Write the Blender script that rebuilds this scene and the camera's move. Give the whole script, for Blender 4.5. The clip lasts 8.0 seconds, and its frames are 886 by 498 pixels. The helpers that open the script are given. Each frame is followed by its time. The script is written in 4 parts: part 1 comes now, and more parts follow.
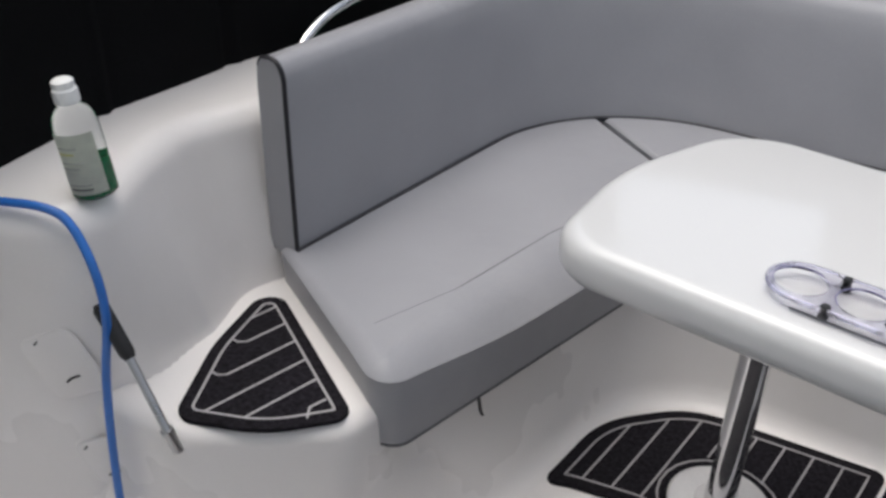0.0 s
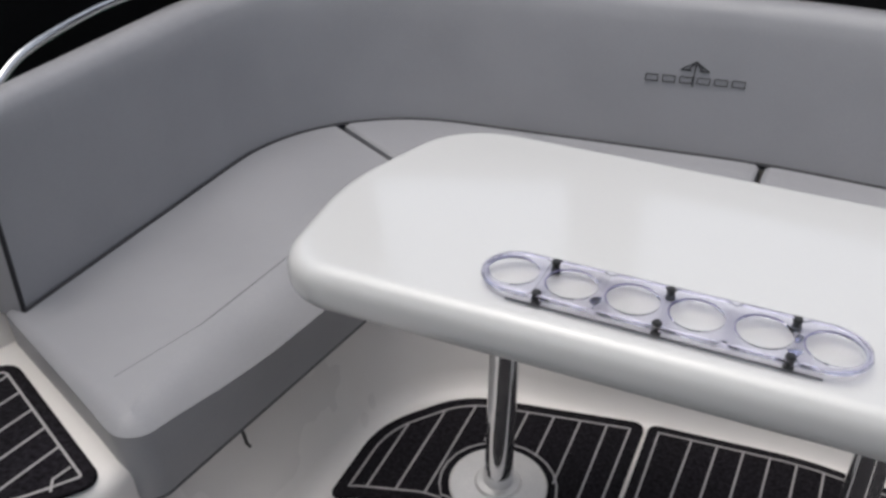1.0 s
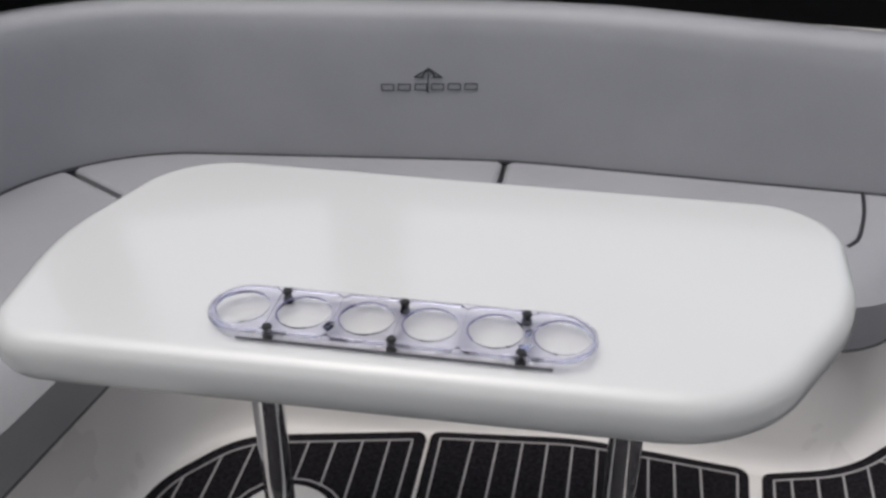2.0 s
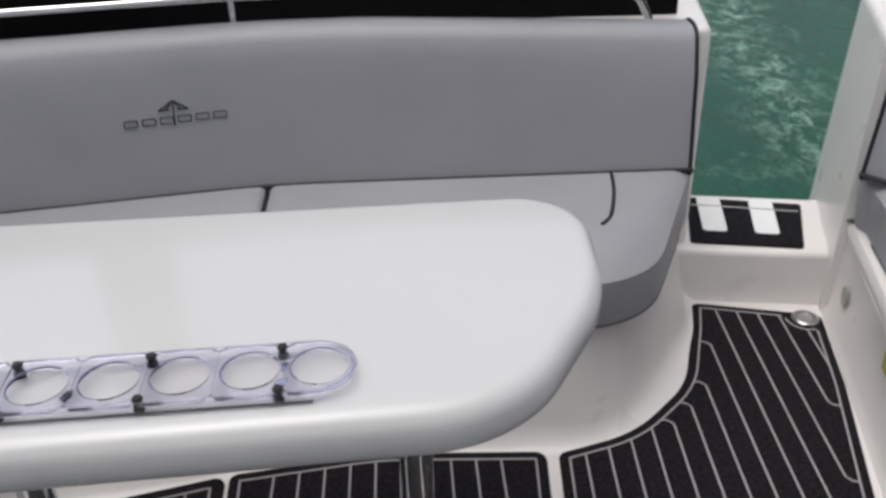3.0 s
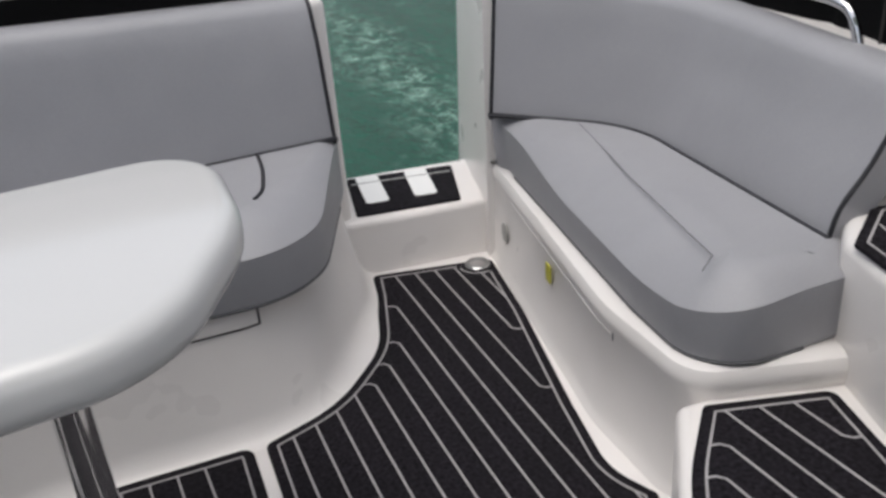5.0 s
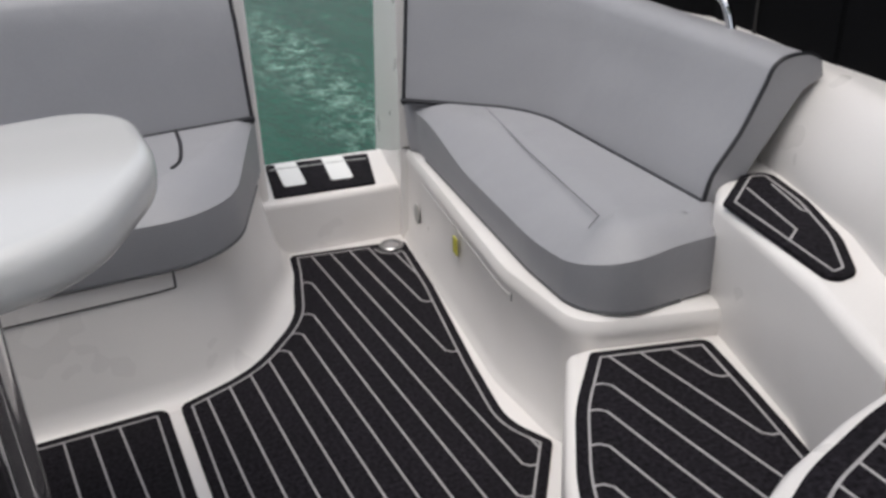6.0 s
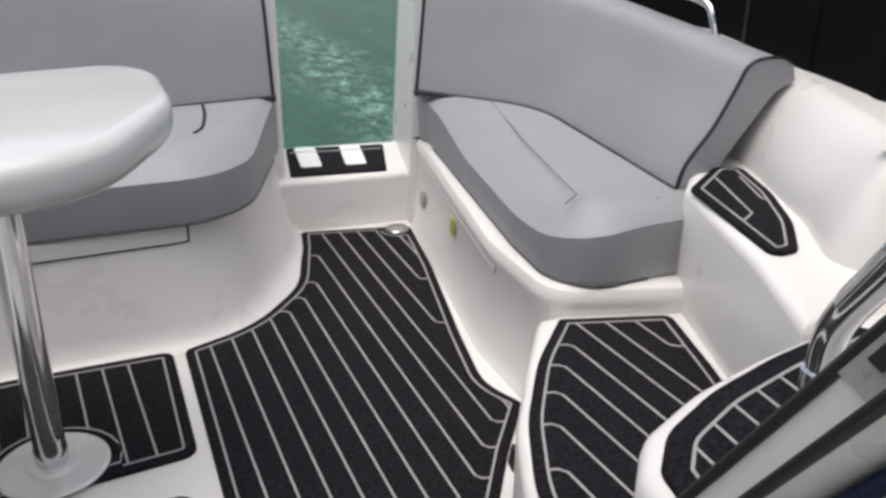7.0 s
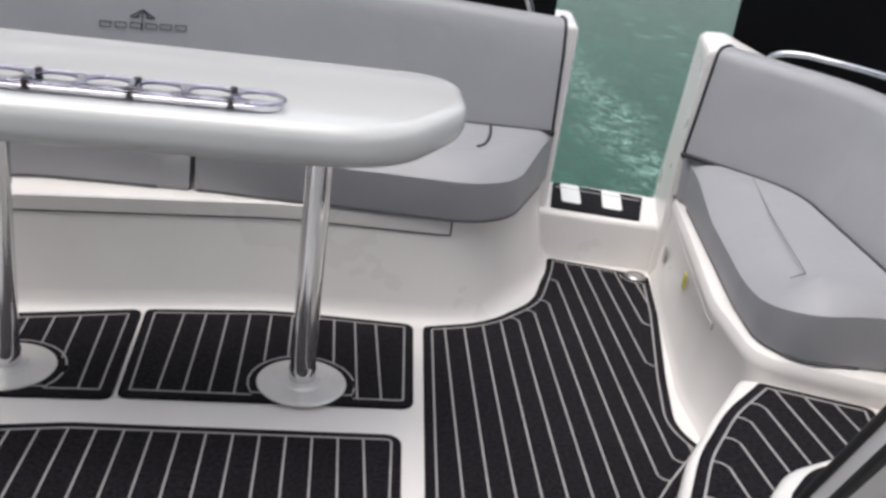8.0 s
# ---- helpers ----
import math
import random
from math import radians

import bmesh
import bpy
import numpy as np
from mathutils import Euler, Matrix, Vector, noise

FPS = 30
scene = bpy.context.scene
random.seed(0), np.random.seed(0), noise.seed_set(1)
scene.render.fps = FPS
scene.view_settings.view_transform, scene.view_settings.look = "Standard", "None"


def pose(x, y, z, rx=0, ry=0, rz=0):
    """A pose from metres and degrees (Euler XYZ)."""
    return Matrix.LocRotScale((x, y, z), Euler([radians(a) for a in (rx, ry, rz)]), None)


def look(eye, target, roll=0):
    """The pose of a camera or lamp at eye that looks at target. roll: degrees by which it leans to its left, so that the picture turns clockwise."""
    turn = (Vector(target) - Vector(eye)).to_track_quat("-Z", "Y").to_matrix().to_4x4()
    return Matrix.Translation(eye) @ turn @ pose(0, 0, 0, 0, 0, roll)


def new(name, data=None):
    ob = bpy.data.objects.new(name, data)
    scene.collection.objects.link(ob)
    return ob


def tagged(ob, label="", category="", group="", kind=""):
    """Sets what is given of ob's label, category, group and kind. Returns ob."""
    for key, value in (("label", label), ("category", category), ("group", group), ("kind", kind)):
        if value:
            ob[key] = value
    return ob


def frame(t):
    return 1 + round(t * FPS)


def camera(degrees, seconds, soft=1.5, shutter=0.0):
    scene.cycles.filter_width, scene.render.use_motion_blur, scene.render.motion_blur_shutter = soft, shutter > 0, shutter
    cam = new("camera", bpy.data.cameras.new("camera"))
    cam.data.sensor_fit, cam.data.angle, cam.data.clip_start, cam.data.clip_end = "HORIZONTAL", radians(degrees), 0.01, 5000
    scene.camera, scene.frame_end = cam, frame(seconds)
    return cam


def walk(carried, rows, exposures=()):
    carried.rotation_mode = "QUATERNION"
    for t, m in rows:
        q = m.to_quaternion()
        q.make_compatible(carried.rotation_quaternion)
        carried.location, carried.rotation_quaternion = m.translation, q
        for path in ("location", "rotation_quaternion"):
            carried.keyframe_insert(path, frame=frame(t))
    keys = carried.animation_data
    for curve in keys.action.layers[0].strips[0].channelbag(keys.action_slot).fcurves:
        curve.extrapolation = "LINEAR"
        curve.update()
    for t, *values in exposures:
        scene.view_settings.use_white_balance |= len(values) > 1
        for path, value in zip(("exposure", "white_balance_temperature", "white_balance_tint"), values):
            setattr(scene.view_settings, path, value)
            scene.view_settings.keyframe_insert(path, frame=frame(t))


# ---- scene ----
cam = camera(52.5, 8.0, soft=3.0)
PATH = [
    (0, (-0.368, -1.57, 1.262), (-1.589, -0.378, 0.218), 1.5),
    (0.5, (-0.344, -1.524, 1.281), (-1.396, -0.188, 0.228), 0.6),
    (1, (-0.301, -1.486, 1.287), (-1.183, -0.026, 0.243), 0.3),
    (1.5, (-0.269, -1.444, 1.28), (-0.962, 0.126, 0.252), 0.2),
    (3, (-0.164, -1.371, 1.278), (-0.238, 0.359, 0.278), -1.6),
    (3.5, (-0.142, -1.347, 1.254), (-0.03, 0.387, 0.264), -2.7),
    (4, (-0.122, -1.334, 1.224), (0.167, 0.383, 0.241), -3.6),
    (4.5, (-0.104, -1.36, 1.159), (0.344, 0.341, 0.207), -4.3),
    (5, (-0.094, -1.416, 1.092), (0.481, 0.271, 0.184), -4.7),
    (6.5, (-0.12, -1.646, 1.02), (0.636, -0.007, 0.159), -1.5),
    (7, (-0.105, -1.746, 0.998), (0.571, -0.051, 0.179), 0.8),
    (7.5, (-0.080, -1.842, 1.000), (0.372, -0.056, 0.214), 4.2),
    (8, (-0.122, -1.979, 1.018), (0.012, -0.130, 0.270), 8.1),
]
walk(cam, [(t, look(e, g, r)) for t, e, g, r in PATH], [(0.0, 0.50), (0.5, 0.39), (1.0, 0.33), (1.5, 0.27), (3.0, 0.24), (3.5, 0.27), (4.5, 0.31), (5.0, 0.29), (6.5, 0.43), (7.0, 0.63), (7.5, 0.75), (8.0, 0.70)])

from mathutils.geometry import tessellate_polygon

# ---------------------------------------------------------------- light
world = bpy.data.worlds.new("world")
scene.world = world
world.use_nodes = True
wn = world.node_tree.nodes
wl = world.node_tree.links
sky = wn.new("ShaderNodeTexSky")
sky.sky_type = "NISHITA"
sky.sun_disc = False
sky.sun_elevation = radians(79)
sky.sun_rotation = radians(-117)
sky.altitude = 0
sky.dust_density = 4.0
hsv = wn.new("ShaderNodeHueSaturation")
hsv.inputs["Saturation"].default_value = 0.42
wl.new(sky.outputs[0], hsv.inputs["Color"])
wl.new(hsv.outputs[0], wn["Background"].inputs["Color"])
wn["Background"].inputs["Strength"].default_value = 0.15

sun_data = bpy.data.lights.new("sun", "SUN")
sun_data.energy = 0.65
sun_data.angle = radians(60)
sun_data.color = (1.0, 0.97, 0.93)
sun = new("sun", sun_data)
sun.matrix_world = look((-0.70, -0.35, 4.0), (0.0, 0.0, 0.0))


# ---------------------------------------------------------------- materials
def material(name, color, rough=0.5, metal=0.0, grain=0.0, grain_scale=300.0, vary=0.0, vary_scale=3.0, bump=0.0, bump_scale=200.0,
             coat=0.0, spec=0.5, sag=0.0, dirt=None, dirt_amount=0.0, dirt_scale=2.0):
    m = bpy.data.materials.new(name)
    m.use_nodes = True
    n, l = m.node_tree.nodes, m.node_tree.links
    b = n["Principled BSDF"]
    b.inputs["Base Color"].default_value = (*color, 1)
    b.inputs["Roughness"].default_value = rough
    b.inputs["Metallic"].default_value = metal
    b.inputs["Coat Weight"].default_value = coat
    b.inputs["Specular IOR Level"].default_value = spec
    b.inputs["Coat Roughness"].default_value = 0.08
    tc = n.new("ShaderNodeTexCoord")
    out = None
    if vary or grain or dirt_amount:
        n1 = n.new("ShaderNodeTexNoise")
        n1.inputs["Scale"].default_value = vary_scale
        n1.inputs["Detail"].default_value = 4
        n2 = n.new("ShaderNodeTexNoise")
        n2.inputs["Scale"].default_value = grain_scale
        n2.inputs["Detail"].default_value = 2
        l.new(tc.outputs["Object"], n1.inputs["Vector"])
        l.new(tc.outputs["Object"], n2.inputs["Vector"])
        m1 = n.new("ShaderNodeMapRange")
        m1.inputs["From Min"].default_value, m1.inputs["From Max"].default_value = 0.3, 0.7
        m1.inputs["To Min"].default_value, m1.inputs["To Max"].default_value = 1 - vary, 1 + vary
        m2 = n.new("ShaderNodeMapRange")
        m2.inputs["From Min"].default_value, m2.inputs["From Max"].default_value = 0.3, 0.7
        m2.inputs["To Min"].default_value, m2.inputs["To Max"].default_value = 1 - grain, 1 + grain
        l.new(n1.outputs["Fac"], m1.inputs["Value"])
        l.new(n2.outputs["Fac"], m2.inputs["Value"])
        mul = n.new("ShaderNodeMath")
        mul.operation = "MULTIPLY"
        l.new(m1.outputs[0], mul.inputs[0])
        l.new(m2.outputs[0], mul.inputs[1])
        sc = n.new("ShaderNodeVectorMath")
        sc.operation = "SCALE"
        sc.inputs[0].default_value = color
        l.new(mul.outputs[0], sc.inputs["Scale"])
        out = sc.outputs[0]
        if dirt_amount:
            n3 = n.new("ShaderNodeTexNoise")
            n3.inputs["Scale"].default_value = dirt_scale
            n3.inputs["Detail"].default_value = 6
            l.new(tc.outputs["Object"], n3.inputs["Vector"])
            m3 = n.new("ShaderNodeMapRange")
            m3.inputs["From Min"].default_value, m3.inputs["From Max"].default_value = 0.5, 0.75
            m3.inputs["To Min"].default_value, m3.inputs["To Max"].default_value = 0, dirt_amount
            l.new(n3.outputs["Fac"], m3.inputs["Value"])
            mix = n.new("ShaderNodeMix")
            mix.data_type = "RGBA"
            l.new(m3.outputs[0], mix.inputs["Factor"])
            l.new(out, mix.inputs[6])
            mix.inputs[7].default_value = (*dirt, 1)
            out = mix.outputs[2]
        l.new(out, b.inputs["Base Color"])
        mr = n.new("ShaderNodeMapRange")
        mr.inputs["From Min"].default_value, mr.inputs["From Max"].default_value = 0.3, 0.7
        mr.inputs["To Min"].default_value, mr.inputs["To Max"].default_value = rough * 0.85, min(1, rough * 1.15)
        l.new(n1.outputs["Fac"], mr.inputs["Value"])
        l.new(mr.outputs[0], b.inputs["Roughness"])
    if bump:
        nb = n.new("ShaderNodeTexNoise")
        nb.inputs["Scale"].default_value = bump_scale
        nb.inputs["Detail"].default_value = 3
        l.new(tc.outputs["Object"], nb.inputs["Vector"])
        bp = n.new("ShaderNodeBump")
        bp.inputs["Strength"].default_value = bump
        bp.inputs["Distance"].default_value = 0.004
        l.new(nb.outputs["Fac"], bp.inputs["Height"])
        if sag:
            ns = n.new("ShaderNodeTexNoise")
            ns.inputs["Scale"].default_value = 7.0
            ns.inputs["Detail"].default_value = 3
            l.new(tc.outputs["Object"], ns.inputs["Vector"])
            bs2 = n.new("ShaderNodeBump")
            bs2.inputs["Strength"].default_value = sag
            bs2.inputs["Distance"].default_value = 0.03
            l.new(ns.outputs["Fac"], bs2.inputs["Height"])
            l.new(bs2.outputs[0], bp.inputs["Normal"])
        l.new(bp.outputs[0], b.inputs["Normal"])
    return m


GEL = material("white_gelcoat", (0.775, 0.745, 0.72), 0.30, grain=0.01, vary=0.02, vary_scale=2.5, dirt=(0.50, 0.45, 0.38), dirt_amount=0.16, dirt_scale=3.0)
DECK = material("white_deck_gelcoat", (0.78, 0.75, 0.73), 0.42, grain=0.02, vary=0.03, bump=0.15, bump_scale=350, dirt=(0.5, 0.46, 0.4), dirt_amount=0.12)
STEEL = material("dull_steel", (0.42, 0.42, 0.42), 0.3, metal=1.0, vary=0.06, vary_scale=20)
TABLE = material("table_gelcoat", (0.60, 0.60, 0.593), 0.13, vary=0.01, coat=0.3)
VINYL = material("grey_vinyl", (0.30, 0.30, 0.315), 0.46, grain=0.05, grain_scale=500, vary=0.045, vary_scale=5.0, bump=0.16, bump_scale=600, sag=0.16)
PIPING = material("black_piping", (0.012, 0.012, 0.016), 0.45, bump=0.1)
FOAM = material("black_foam_mat", (0.0115, 0.0100, 0.0125), 0.95, grain=0.7, grain_scale=130, vary=0.22, vary_scale=9, bump=0.5, bump_scale=420, spec=0.12)
LINE = material("grey_mat_line", (0.35, 0.335, 0.335), 0.8, grain=0.12, grain_scale=200, vary=0.08, vary_scale=14)
CHROME = material("polished_steel", (0.72, 0.72, 0.73), 0.09, metal=1.0, vary=0.04, vary_scale=20)
ALU = material("brushed_aluminium", (0.74, 0.72, 0.70), 0.36, metal=0.45, vary=0.06, vary_scale=12, grain=0.05)
CANVAS = material("black_canvas", (0.0085, 0.0085, 0.0095), 0.92, spec=0.15, grain=0.25, grain_scale=400, vary=0.3, vary_scale=3, bump=0.4, bump_scale=9)
BLACK = material("black_rubber", (0.012, 0.012, 0.013), 0.5, vary=0.2, vary_scale=15)
DARK = material("dark_gap", (0.03, 0.028, 0.027), 0.8)
STITCH = material("dark_thread", (0.10, 0.10, 0.105), 0.8)
THREAD = material("grey_thread", (0.17, 0.17, 0.18), 0.8)
WHITE = material("white_plastic_and_sun_patch", (0.82, 0.82, 0.80), 0.35, vary=0.02)
LABEL = material("paper_label", (0.72, 0.74, 0.66), 0.6, vary=0.08, vary_scale=60)
HOSE = material("blue_hose", (0.02, 0.14, 0.48), 0.35, vary=0.1, vary_scale=30)
SOAP = material("green_liquid", (0.004, 0.13, 0.045), 0.15)
NAVY = material("navy_towelling", (0.020, 0.026, 0.060), 0.9, grain=0.4, grain_scale=350, vary=0.25, vary_scale=12, bump=0.5, bump_scale=500, spec=0.15)
STRIPE = material("white_towelling", (0.62, 0.62, 0.64), 0.9, grain=0.2, grain_scale=350, vary=0.1, vary_scale=12, bump=0.5, bump_scale=500, spec=0.15)
STICKER = material("yellow_sticker", (0.48, 0.45, 0.05), 0.5, vary=0.2, vary_scale=90)
BADGE = material("grey_badge", (0.33, 0.33, 0.31), 0.3, vary=0.1, vary_scale=60)
EMBROID = material("embroidery_thread", (0.03, 0.03, 0.035), 0.8, bump=0.4, bump_scale=500)


def clear(name, color, rough=0.02, ior=1.45):
    m = bpy.data.materials.new(name)
    m.use_nodes = True
    b = m.node_tree.nodes["Principled BSDF"]
    b.inputs["Base Color"].default_value = (*color, 1)
    b.inputs["Roughness"].default_value = rough
    b.inputs["Transmission Weight"].default_value = 1.0
    b.inputs["IOR"].default_value = ior
    return m


ACRYLIC = clear("lilac_acrylic", (0.90, 0.89, 0.975), 0.03, 1.30)
CLEARBASE = clear("clear_acrylic", (0.985, 0.985, 0.99), 0.03, 1.12)
RIM = material("violet_cut_edge", (0.16, 0.15, 0.26), 0.25)
BOTTLE = clear("clear_plastic", (0.95, 0.97, 0.96), 0.04, 1.20)


def water_material():
    """Green harbour water with a streak of broken foam drifting aft and finer flecks round it."""
    m = bpy.data.materials.new("green_sea_water")
    m.use_nodes = True
    n, l = m.node_tree.nodes, m.node_tree.links
    b = n["Principled BSDF"]
    tc = n.new("ShaderNodeTexCoord")

    def noise_of(scale, detail, stretch=(1, 1, 1), turn=0.0, rough=0.6, warp=0.0):
        mp = n.new("ShaderNodeMapping")
        mp.inputs["Scale"].default_value = stretch
        mp.inputs["Rotation"].default_value = (0, 0, turn)
        l.new(tc.outputs["Object"], mp.inputs["Vector"])
        t = n.new("ShaderNodeTexNoise")
        t.inputs["Scale"].default_value = scale
        t.inputs["Detail"].default_value = detail
        t.inputs["Roughness"].default_value = rough
        t.inputs["Distortion"].default_value = warp
        l.new(mp.outputs[0], t.inputs["Vector"])
        return t.outputs["Fac"]

    def sum_of(op, a, c):
        t = n.new("ShaderNodeMath")
        t.operation = op
        for k, v in enumerate((a, c)):
            if isinstance(v, (int, float)):
                t.inputs[k].default_value = v
            else:
                l.new(v, t.inputs[k])
        return t.outputs[0]

    def ramp(v, lo, hi, a, c):
        t = n.new("ShaderNodeMapRange")
        for k, w in zip(("From Min", "From Max", "To Min", "To Max"), (lo, hi, a, c)):
            t.inputs[k].default_value = w
        l.new(v, t.inputs["Value"])
        return t.outputs[0]

    xyz = n.new("ShaderNodeSeparateXYZ")
    l.new(tc.outputs["Object"], xyz.inputs[0])
    drift = sum_of("MULTIPLY", noise_of(0.7, 3), 1.1)
    off = sum_of("ABSOLUTE", sum_of("SUBTRACT", sum_of("ADD", xyz.outputs[0], drift), 2.15), 0)
    band = ramp(off, 0.05, 0.42, 1.0, 0.0)
    flecks = ramp(noise_of(9.0, 9, (1, 0.6, 1), 0.4, 0.75, 0.5), 0.47, 0.68, 0.0, 1.0)
    sparse = ramp(noise_of(3.2, 9, (1.0, 0.5, 1.0), 0.35, 0.72, 0.4), 0.56, 0.80, 0.0, 0.7)
    foam = sum_of("MAXIMUM", sum_of("MULTIPLY", band, flecks), sparse)
    depth = ramp(noise_of(0.9, 4, (1, 0.35, 1)), 0.3, 0.7, 0.0, 1.0)
    deep = n.new("ShaderNodeMix")
    deep.data_type = "RGBA"
    deep.inputs[6].default_value = (0.005, 0.062, 0.037, 1)
    deep.inputs[7].default_value = (0.016, 0.098, 0.060, 1)
    l.new(depth, deep.inputs["Factor"])
    col = n.new("ShaderNodeMix")
    col.data_type = "RGBA"
    l.new(foam, col.inputs["Factor"])
    l.new(deep.outputs[2], col.inputs[6])
    col.inputs[7].default_value = (0.26, 0.42, 0.34, 1)
    l.new(col.outputs[2], b.inputs["Base Color"])
    b.inputs["Roughness"].default_value = 0.10
    b.inputs["Specular IOR Level"].default_value = 0.35
    b.inputs["IOR"].default_value = 1.33
    low = n.new("ShaderNodeBump")
    low.inputs["Strength"].default_value = 0.8
    low.inputs["Distance"].default_value = 0.10
    l.new(noise_of(3.0, 5, (1.6, 0.5, 1), 0.15), low.inputs["Height"])
    bp = n.new("ShaderNodeBump")
    bp.inputs["Strength"].default_value = 0.7
    bp.inputs["Distance"].default_value = 0.03
    l.new(noise_of(14.0, 7, (1.3, 0.6, 1), 0.2, 0.65), bp.inputs["Height"])
    l.new(low.outputs[0], bp.inputs["Normal"])
    l.new(bp.outputs[0], b.inputs["Normal"])
    return m


WATER = water_material()


# ---------------------------------------------------------------- shape helpers
def mesh_object(name, bm, mat, parent=None, label="", smooth=35):
    bmesh.ops.recalc_face_normals(bm, faces=bm.faces[:])
    data = bpy.data.meshes.new(name)
    bm.to_mesh(data)
    bm.free()
    for p in data.polygons:
        p.use_smooth = smooth > 0
    if 0 < smooth < 180:
        data.set_sharp_from_angle(angle=radians(smooth))
    data.materials.append(mat)
    ob = new(name, data)
    if parent is not None:
        ob.parent = parent
    if label:
        ob["label"] = label
    return ob


def part(name, bm, mat, parent, label="", smooth=35):
    return mesh_object(name, bm, mat, parent, label, smooth)


def thing(name, label, category, group="", kind=""):
    return tagged(new(name), label, category, group, kind)


def rounded(corners, closed=True, seg=8):
    """A plan outline from corners (x, y, radius)."""
    pts, n = [], len(corners)
    for i, c in enumerate(corners):
        p = Vector(c[:2])
        r = c[2] if len(c) > 2 else 0.0
        if r <= 0 or (not closed and i in (0, n - 1)):
            pts.append(p)
            continue
        a, b = Vector(corners[i - 1][:2]), Vector(corners[(i + 1) % n][:2])
        da, db = (a - p).normalized(), (b - p).normalized()
        ang = da.angle(db)
        cut = min(r / math.tan(ang / 2), (a - p).length * 0.49, (b - p).length * 0.49)
        rr = cut * math.tan(ang / 2)
        mid = p + (da + db).normalized() * (rr / math.sin(ang / 2))
        s, e = p + da * cut - mid, p + db * cut - mid
        turn = math.atan2(s.x * e.y - s.y * e.x, s.dot(e))
        for k in range(seg + 1):
            w = turn * k / seg
            pts.append(mid + Vector((s.x * math.cos(w) - s.y * math.sin(w), s.x * math.sin(w) + s.y * math.cos(w))))
    return pts


def dense(pts, step=0.04, closed=False):
    out = []
    n = len(pts)
    for i in range(n if closed else n - 1):
        a, b = pts[i], pts[(i + 1) % n]
        k = max(1, int((b - a).length / step))
        out += [a.lerp(b, j / k) for j in range(k)]
    if not closed:
        out.append(pts[-1])
    return out


def area2(pts):
    return sum(a.x * b.y - b.x * a.y for a, b in zip(pts, pts[1:] + pts[:1]))


def normals(pts, closed=True):
    """Unit normals to the left of the way along pts."""
    out, n = [], len(pts)
    for i in range(n):
        a = pts[i - 1] if closed or i else pts[i]
        b = pts[(i + 1) % n] if closed or i < n - 1 else pts[i]
        d = (b - a)
        d = d.normalized() if d.length > 1e-9 else Vector((1, 0))
        out.append(Vector((-d.y, d.x)))
    return out


def fill(bm, loop):
    """Closes a flat outline with triangles."""
    for tri in tessellate_polygon([[v.co for v in loop]]):
        if len(set(tri)) == 3:
            try:
                bm.faces.new([loop[i] for i in tri])
            except ValueError:
                pass


def slab(bm, pts, z0, z1, r=0.01, r0=0.0, seg=4, radii=None, fall=0.0):
    """A plate on the outline pts, with its upper (r) and lower (r0) edges rounded. fall: the top slopes down by it over the width r instead."""
    if area2(pts) < 0:
        pts = pts[::-1]
        radii = radii[::-1] if radii else None
    nor = normals(pts)
    radii = radii or [1.0] * len(pts)
    rings = []
    if r0:
        for k in range(seg + 1):
            w = math.pi / 2 * k / seg
            rings.append((r0 * (1 - math.sin(w)), z0 + r0 * (1 - math.cos(w)), None))
    else:
        rings.append((0, z0, None))
    for k in range(seg + 1):
        w = math.pi / 2 * k / seg
        rings.append((1 - math.cos(w), None, math.sin(w)))
    loops = []
    for off, z, up in rings:
        loop = []
        for p, q, w in zip(pts, nor, radii):
            if up is None:
                loop.append(bm.verts.new((p.x + q.x * off, p.y + q.y * off, z)))
            else:
                if fall:
                    loop.append(bm.verts.new((p.x + q.x * up * r * w, p.y + q.y * up * r * w, z1 - fall * w * (1 - up) ** 2)))
                else:
                    loop.append(bm.verts.new((p.x + q.x * off * r * w, p.y + q.y * off * r * w, z1 - r * w * (1 - up))))
        loops.append(loop)
    n = len(pts)
    for a, b in zip(loops, loops[1:]):
        for i in range(n):
            j = (i + 1) % n
            bm.faces.new((a[i], a[j], b[j], b[i]))
    fill(bm, loops[-1])
    fill(bm, loops[0][::-1])
    return bm


def slab_new(*a, **k):
    bm = bmesh.new()
    slab(bm, *a, **k)
    return bm


def post(low, z0, high, z1, r=0.03, seg=4):
    """A block that leans from its lower outline to its upper one, with a rounded top edge."""
    bm = bmesh.new()
    if area2(low) < 0:
        low, high = low[::-1], high[::-1]
    nor = normals(high)
    loops = [[bm.verts.new((p.x, p.y, z0)) for p in low]]
    for k in range(seg + 1):
        w = math.pi / 2 * k / seg
        loops.append([bm.verts.new((p.x + q.x * r * (1 - math.cos(w)), p.y + q.y * r * (1 - math.cos(w)), z1 - r * (1 - math.sin(w)))) for p, q in zip(high, nor)])
    n = len(low)
    for a, b in zip(loops, loops[1:]):
        for i in range(n):
            bm.faces.new((a[i], a[(i + 1) % n], b[(i + 1) % n], b[i]))
    f = [bm.faces.new(loops[-1]), bm.faces.new(loops[0][::-1])]
    bmesh.ops.triangulate(bm, faces=f)
    return bm


